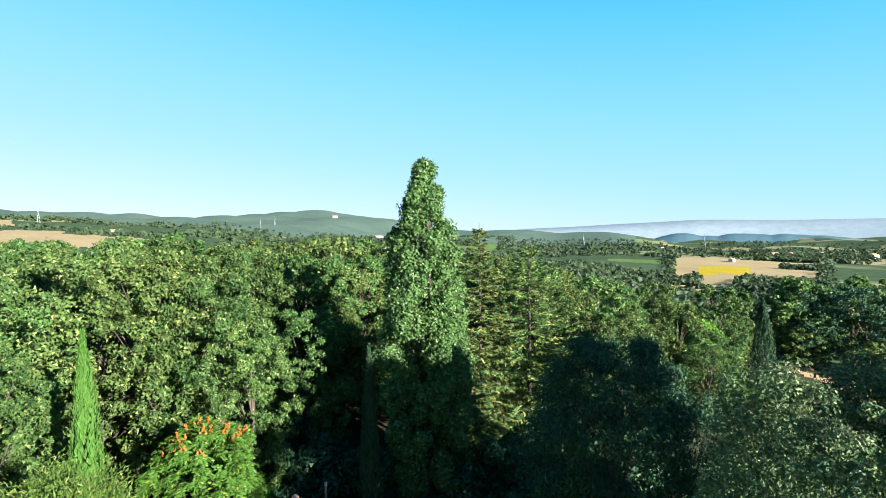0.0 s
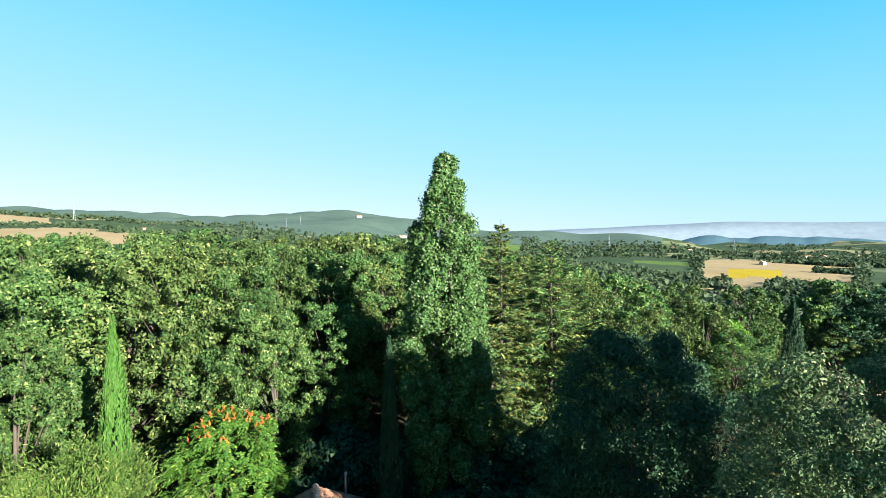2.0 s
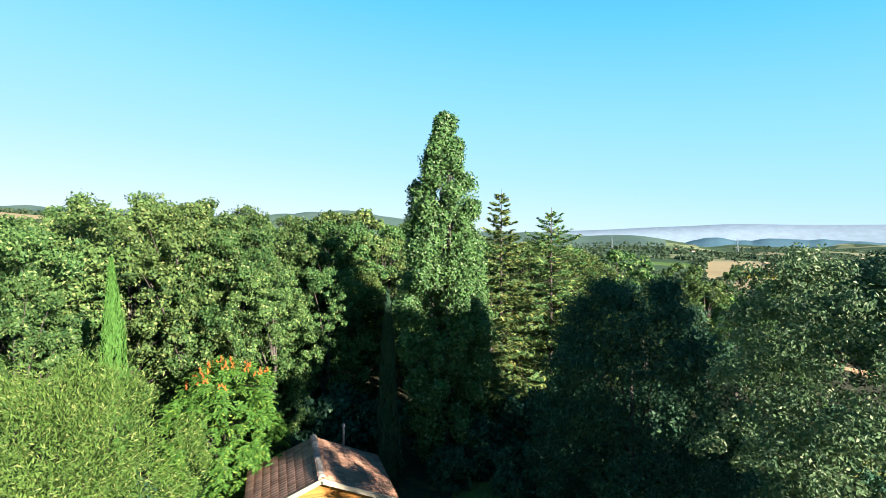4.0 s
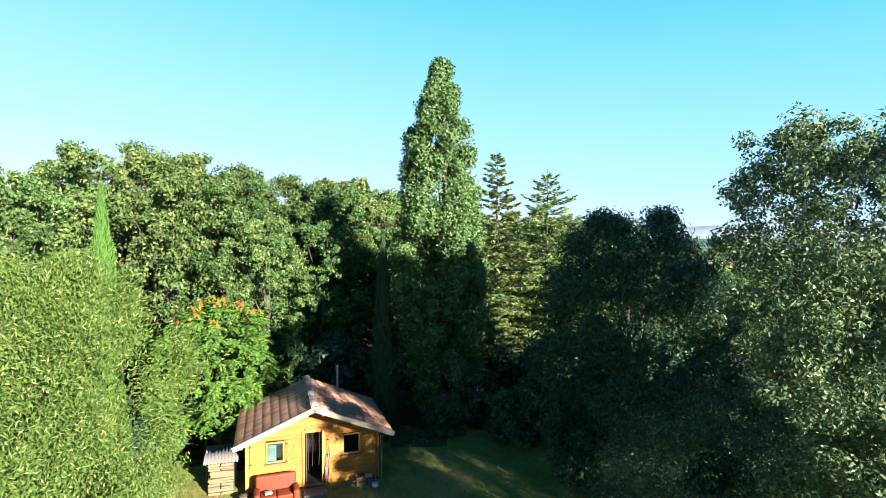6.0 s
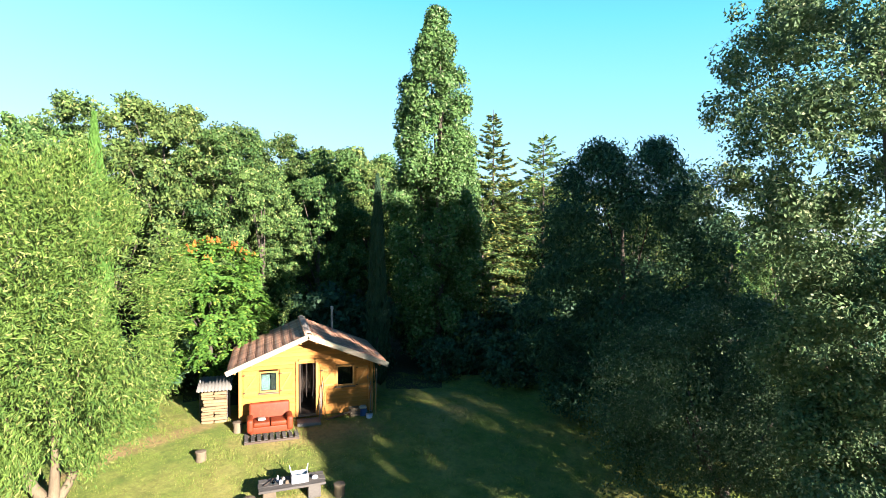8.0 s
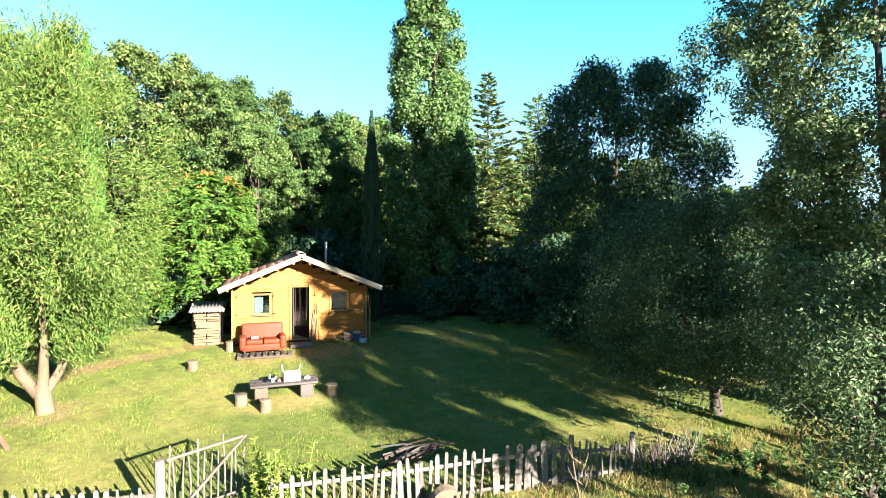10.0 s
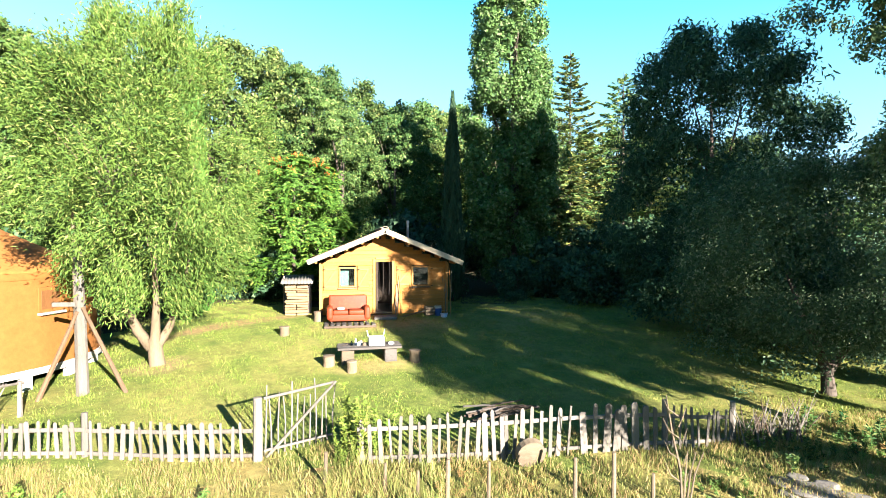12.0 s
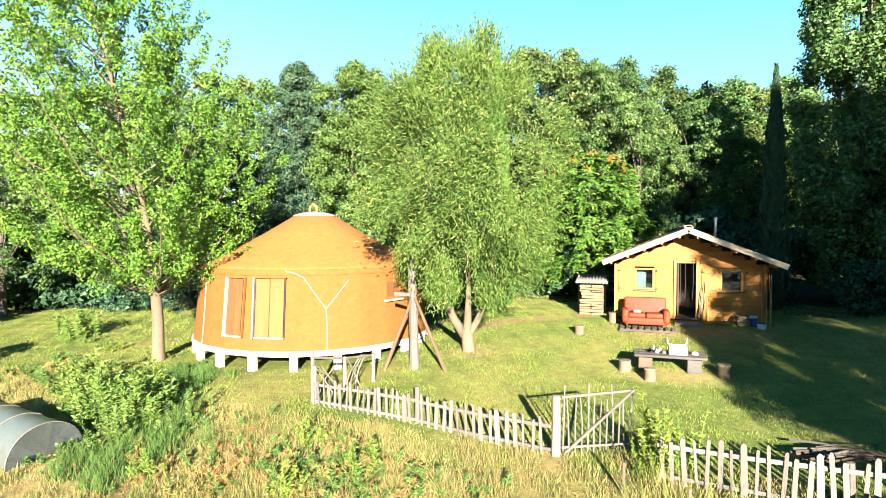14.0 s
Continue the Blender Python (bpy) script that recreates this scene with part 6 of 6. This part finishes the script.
def stakes():
    for x, y, h, r in ((0.46, -12.42, 0.66, 0.035), (1.1, -12.6, 0.66, 0.03), (2.42, -12.95, 0.75, 0.035), (2.95, -13.2, 0.9, 0.038), (3.5, -13.4, 0.62, 0.032), (-0.53, -12.1, 0.5, 0.03), (-1.5, -11.7, 0.55, 0.035), (0.0, -12.2, 0.4, 0.03)):
        e = thing("stake", x, y, lz(x, y), 0, "pale wooden stake driven into the garden bed", "stake", "garden stakes")
        npart("shaft", tube([(0, 0, -0.15), (0.01, 0, h * 0.5), (0.015, 0.01, h)], [r * 1.1, r, r * 0.85], 8), WOOD_SAWN, e)
    rng = random.Random(14)
    e = thing("bare_branch", 3.9, -13.5, lz(3.9, -13.5), 0, "bare bleached branch stuck upright in the bed", "branch")
    npart("stem", tube([(0.05, 0, -0.15), (0, 0, 0.7), (-0.12, 0.05, 1.3), (-0.2, 0.08, 1.85)], [0.025, 0.022, 0.016, 0.006], 6), WOOD_SAWN, e)
    for k in range(8):
        z = 0.35 + 0.17 * k
        s = (-1) ** k
        npart("twig", tube([(0.0 - 0.06 * max(0, z - 0.7), 0, z), (s * 0.12 - 0.06 * z, 0.02, z + 0.12), (s * 0.2 - 0.06 * z, 0.04, z + 0.3)], [0.012, 0.009, 0.004], 5), WOOD_SAWN, e)
    for k in range(3):
        npart("twig", tube([(0.05 + 0.03 * k, 0, -0.1), (0.1 + 0.08 * k, 0.02, 0.6), (0.14 + 0.14 * k, 0.03, 0.95)], [0.018, 0.014, 0.006], 5), WOOD_SAWN, e)


stakes()


def brushwood():
    """A stretch of dead brushwood that closes the fence."""
    rng = random.Random(17)
    g = lz(7.3, -11.4)
    e = thing("brushwood_hedge", 7.3, -11.4, g, 4, "grey dead brushwood heaped at the end of the fence", "hedge")
    for k in range(70):
        x = rng.uniform(-0.65, 0.95)
        h = rng.uniform(0.45, 1.0)
        dx, dy = rng.uniform(-0.45, 0.45), rng.uniform(-0.2, 0.2)
        npart("twig", tube([(x, rng.uniform(-0.15, 0.15), -0.05), (x + dx * 0.4, dy * 0.5, h * 0.55), (x + dx, dy, h)], [0.016, 0.011, 0.004], 5), WOOD_GREY if k % 3 else WOOD_DARK, e)


brushwood()


def rock(seed, r):
    bm = bmesh.new()
    bmesh.ops.create_icosphere(bm, subdivisions=3, radius=r)
    for v in bm.verts:
        n = noise.noise(v.co * (1.4 / r) + Vector((seed, 0, 0)))
        v.co *= 1 + 0.35 * n
        v.co.z = max(min(v.co.z * 0.3, 0.13 * r), -0.3 * r)
    return bm


for k, (x, y, r) in enumerate(((6.3, -12.9, 0.22), (6.55, -13.25, 0.38), (6.85, -13.65, 0.4), (6.95, -13.1, 0.2), (6.1, -13.2, 0.16), (6.7, -12.75, 0.17), (-7.2, -12.2, 0.16))):
    e = thing("rock", x, y, lz(x, y) + 0.02, 40 * k, "pale limestone rock lying in the grass", "rock", "rocks")
    part("stone", rock(k * 3.1, r), STONE, e, "", True)


def brush_pile():
    e = thing("branch_pile", 2.3, -9.2, lz(2.3, -9.2), 8, "low pile of bleached branches on the lawn", "branch pile")
    rng = random.Random(15)
    for k in range(16):
        a = rng.uniform(-0.5, 0.5)
        L = rng.uniform(0.5, 0.95)
        x, y, z = rng.uniform(-0.3, 0.3), rng.uniform(-0.3, 0.3), 0.03 + 0.012 * k
        npart("branch", tube([(x - L * math.cos(a), y - L * math.sin(a), z), (x, y + 0.05, z + 0.05), (x + L * math.cos(a), y + L * math.sin(a), z)], [0.026, 0.022, 0.012], 6), WOOD_DARK if k % 3 else WOOD_TABLE, e)
    e = thing("log_round", 2.15, -11.62, lz(2.15, -11.62) + 0.02, 0, "round slice of dry log leaning on the fence", "log")
    npart("slice", tube([(0, -0.09, 0.2), (0, 0.05, 0.24)], [0.27, 0.27], 18), WOOD_SAWN, e)


brush_pile()


def polytunnel():
    a, b = Vector((-15.4, -13.2, 0)), Vector((-12.35, -13.75, 0))
    R = 0.68
    d = (b - a)
    L = d.length
    g = lz(b.x, b.y) - 0.03
    e = thing("polytunnel", b.x, b.y, g, math.degrees(math.atan2(-d.y, -d.x)), "low garden tunnel of milky plastic film over hoops", "polytunnel")
    n, m = 18, 12
    V, F = [], []
    for i in range(m + 1):
        for k in range(n + 1):
            w = math.pi * k / n
            sag = 0.02 * math.sin(i / m * math.pi * 6) ** 2
            V.append((L * i / m, (R - sag) * math.cos(w), (R * 1.02 - sag) * math.sin(w)))
    for i in range(m):
        for k in range(n):
            q = i * (n + 1) + k
            F.append((q, q + 1, q + n + 2, q + n + 1))
    npart("film", (V, F), FILM, e, "milky plastic film", True)
    E_ = [(0.0, 0.0, 0.0)] + [(-0.02, R * math.cos(math.pi * k / n), R * 1.02 * math.sin(math.pi * k / n)) for k in range(n + 1)]
    bm = bmesh.new()
    vs = [bm.verts.new(v) for v in E_]
    for k in range(n):
        bm.faces.new((vs[0], vs[k + 1], vs[k + 2]))
    bmesh.ops.solidify(bm, geom=list(bm.faces), thickness=0.004)
    part("end_film", bm, FILM, e, "milky plastic film", True)
    for i in range(4):
        x = L * i / 3
        npart("hoop", tube([(x, (R + 0.01) * math.cos(math.pi * k / n), (R * 1.02 + 0.01) * math.sin(math.pi * k / n)) for k in range(n + 1)], [0.01] * (n + 1), 6), FIBRE, e)


polytunnel()


# ---- garden growth ----
def weed(seed, h, r, n, leaf_l, w, material, label, name="weed", stems=14):
    """A loose plant: stems that spread and lean, with small leaves along them."""
    rng = np.random.default_rng(seed)
    bars, C, A = [], [], []
    for k in range(stems):
        q, a = r * math.sqrt(rng.uniform(0, 1)), rng.uniform(0, 2 * math.pi)
        hh = h * rng.uniform(0.35, 1.1)
        foot = np.array([q * math.cos(a), q * math.sin(a), -0.08])
        tip = foot * 1.25 + np.array([rng.normal() * 0.12, rng.normal() * 0.12, hh])
        bars.append(tube([tuple(foot), tuple((foot + tip) / 2 + rng.normal(size=3) * 0.02), tuple(tip)], [0.009, 0.007, 0.003], 4, False))
        t = rng.uniform(0.08, 1.0, n // stems)[:, None]
        side = rng.normal(size=(len(t), 3))
        side[:, 2] *= 0.4
        side = unit(side)
        C.append(foot + (tip - foot) * t + side * leaf_l * 0.55 * (1.3 - 0.6 * t))
        A.append(side + np.array([0, 0, 0.35]))
    C, A = np.concatenate(C), np.concatenate(A)
    nm = rng.normal(size=C.shape) * 0.5 + np.array([0, 0, 0.9])
    e = thing(name, 0, 0, 0, 0, label, "plant", label)
    npart("foliage", joined(bars + [leaves(rng, C, A, nm, leaf_l, w)]), material, e)
    return e


rngw = np.random.default_rng(33)
scatter = lambda n, x0, x1, y0, y1: [(float(rngw.uniform(x0, x1)), float(rngw.uniform(y0, y1))) for _ in range(n)]


def spots_of(pts, lo=0.8, hi=1.25):
    return [spot(x, y, rngw.uniform(lo, hi), rngw.uniform(0, 360), None, 0.02) for x, y in pts]


placed(weed(81, 0.7, 0.65, 1400, 0.09, 0.034, LEAF_WEED, "leafy green weed clump in the rough grass"),
       spots_of([(-15.7, -10.6), (-14.6, -10.9), (-13.4, -11.2), (-12.7, -11.6), (-12.0, -11.5), (-11.2, -11.3), (-13.0, -10.4), (-21.5, -6.5), (-11.8, -12.4), (-16.8, -10.2), (13.6, -12.4)]))
placed(weed(82, 0.3, 0.65, 620, 0.085, 0.026, LEAF_WEED, "low green weeds in the rough grass"),
       spots_of([(-7.3, -12.5), (-4.9, -12.9), (-8.6, -13.0), (-10.4, -12.2), (-11.3, -12.9), (-10.8, -11.5), (-9.9, -11.1), (-11.9, -13.2), (-7.0, -11.4), (-4.0, -12.2), (-5.7, -12.7), (-6.4, -13.1), (-9.5, -12.6), (-8.9, -11.9), (-0.2, -12.9), (1.8, -13.4), (5.3, -12.9), (8.6, -12.4), (10.2, -12.7), (4.6, -12.6), (-18.0, -9.2), (-19.5, -8.4), (-2.9, -13.2), (4.3, -13.9), (-12.9, -12.6)] + scatter(34, -13.5, -3.0, -14.2, -11.6) + scatter(10, -20, -14, -10.5, -6.5)))
placed(weed(87, 1.25, 0.6, 1300, 0.17, 0.062, LEAF_HERB, "tall lush light green weeds with broad leaves beside the tunnel", "weed", 20),
       spots_of([(-12.8, -12.1), (-13.5, -11.7), (-14.4, -11.4), (-12.2, -11.7), (-13.1, -10.9), (-15.2, -10.9), (-11.9, -12.2)], 0.75, 1.15) + [spot(-22.6, -5.7, 1.1, 40), spot(-23.4, -5.2, 0.9, 100)])
placed(weed(83, 0.6, 0.3, 460, 0.09, 0.045, LEAF_LIME, "bright yellow-green shrub in the sun"),
       spots_of([(-6.0, -12.3), (-6.9, -13.3), (-9.9, -13.6), (-7.6, -11.6), (-19.0, -7.0)]))
placed(weed(84, 0.32, 0.55, 420, 0.09, 0.018, LEAF_DRY, "withered straw-brown plants in the rough bed"),
       spots_of([(-8.1, -12.6), (-7.9, -13.2), (-6.3, -11.9), (-9.3, -13.2), (-5.1, -12.2), (8.8, -12.6), (9.9, -13.2), (0.6, -12.0), (1.6, -12.1), (-18.9, -10.0), (-10.1, -13.0)] + scatter(20, -11.5, -4.0, -14.2, -12.0) + scatter(6, -20, -15, -11, -8)))
placed(weed(85, 1.2, 0.34, 760, 0.1, 0.05, LEAF_LIME, "light green climber growing over the gate opening", "climber"),
       [spot(-1.0, -10.75, 1.1, 0), spot(-0.6, -10.6, 0.95, 90), spot(-1.15, -11.1, 0.6, 40)])
placed(weed(86, 0.65, 0.7, 700, 0.10, 0.04, LEAF_OAK, "dark scrub at the end of the fence"),
       spots_of([(7.3, -11.3), (8.1, -11.9), (7.0, -12.2), (9.0, -11.4), (9.6, -12.3), (10.4, -12.1)]))


def grass(name, seed, count, box, h, w, material, label, dense=None):
    """Blades of grass: one triangle each, bent."""
    rng = np.random.default_rng(seed)
    x = rng.uniform(box[0], box[1], count)
    y = rng.uniform(box[2], box[3], count)
    tuft = np.sin(x * 2.3 + 1.7 * np.sin(y * 1.9)) * np.cos(y * 2.9 + 1.3 * np.sin(x * 1.3)) + 0.6 * np.sin(x * 6.1 + y * 4.3)
    keep = rng.uniform(-1.3, 1.0, count) < tuft
    if dense is not None:
        keep &= dense(x, y, rng)
    x, y, tuft = x[keep], y[keep], tuft[keep]
    n = len(x)
    hh = h * rng.uniform(0.4, 1.2, n) * (1 + 0.35 * tuft)
    a = rng.uniform(0, 2 * math.pi, n)
    ww = w * rng.uniform(0.6, 1.3, n)
    lean = hh * rng.uniform(0.1, 0.7, n)
    b = rng.uniform(0, 2 * math.pi, n)
    z = land(x, y) - 0.01
    V = np.empty((n, 3, 3))
    V[:, 0] = np.stack([x - ww * np.cos(a), y - ww * np.sin(a), z], 1)
    V[:, 1] = np.stack([x + ww * np.cos(a), y + ww * np.sin(a), z], 1)
    V[:, 2] = np.stack([x + lean * np.cos(b), y + lean * np.sin(b), z + hh], 1)
    F = np.arange(n * 3).reshape(n, 3)
    tagged(new(name, mesh_np(name, V.reshape(-1, 3), F, material)), label, "grass", kind="stuff")


off_yurt = lambda x, y, rng: np.hypot(x - YX, y - YY) > YR - 0.3
off_house = lambda x, y, rng: ((x < -3.7) | (x > 2.9) | (y < -0.3)) & off_yurt(x, y, rng)
grass("lawn_grass", 91, 400000, (-31, 17, -11, 5), 0.07, 0.0075, GRASS, "short sunlit lawn grass round the cabin", off_house)
grass("rough_grass", 92, 230000, (-19, 13, -16, -10.4), 0.13, 0.008, STRAW, "rough half-dry grass outside the fence", off_yurt)
grass("tall_grass", 93, 5000, (-18, 12, -15, -10.9), 0.36, 0.005, STRAW, "tall dry grass stalks along the fence", lambda x, y, rng: (rng.uniform(0, 1, len(x)) < np.exp(-((y + 11.8) / 0.9) ** 2)) | (x > 6) & (rng.uniform(0, 1, len(x)) < 0.4))
fresh = lambda x, y, rng: np.abs(0.82 * (x + 14.2) + 0.575 * (y + 8.3) + 0.4 * np.sin(y * 1.7)) < 1.15 * rng.uniform(0.4, 1.0, len(x))
grass("green_grass", 95, 60000, (-15.8, -8.8, -14.4, -8.0), 0.24, 0.010, FRESH, "fresh green grass in a strip below the yurt", fresh)
grass("tall_grass", 94, 1300, (-1.5, 0.4, -13.2, -11.4), 0.5, 0.006, STRAW, "tall pale grass tussocks before the gate opening")
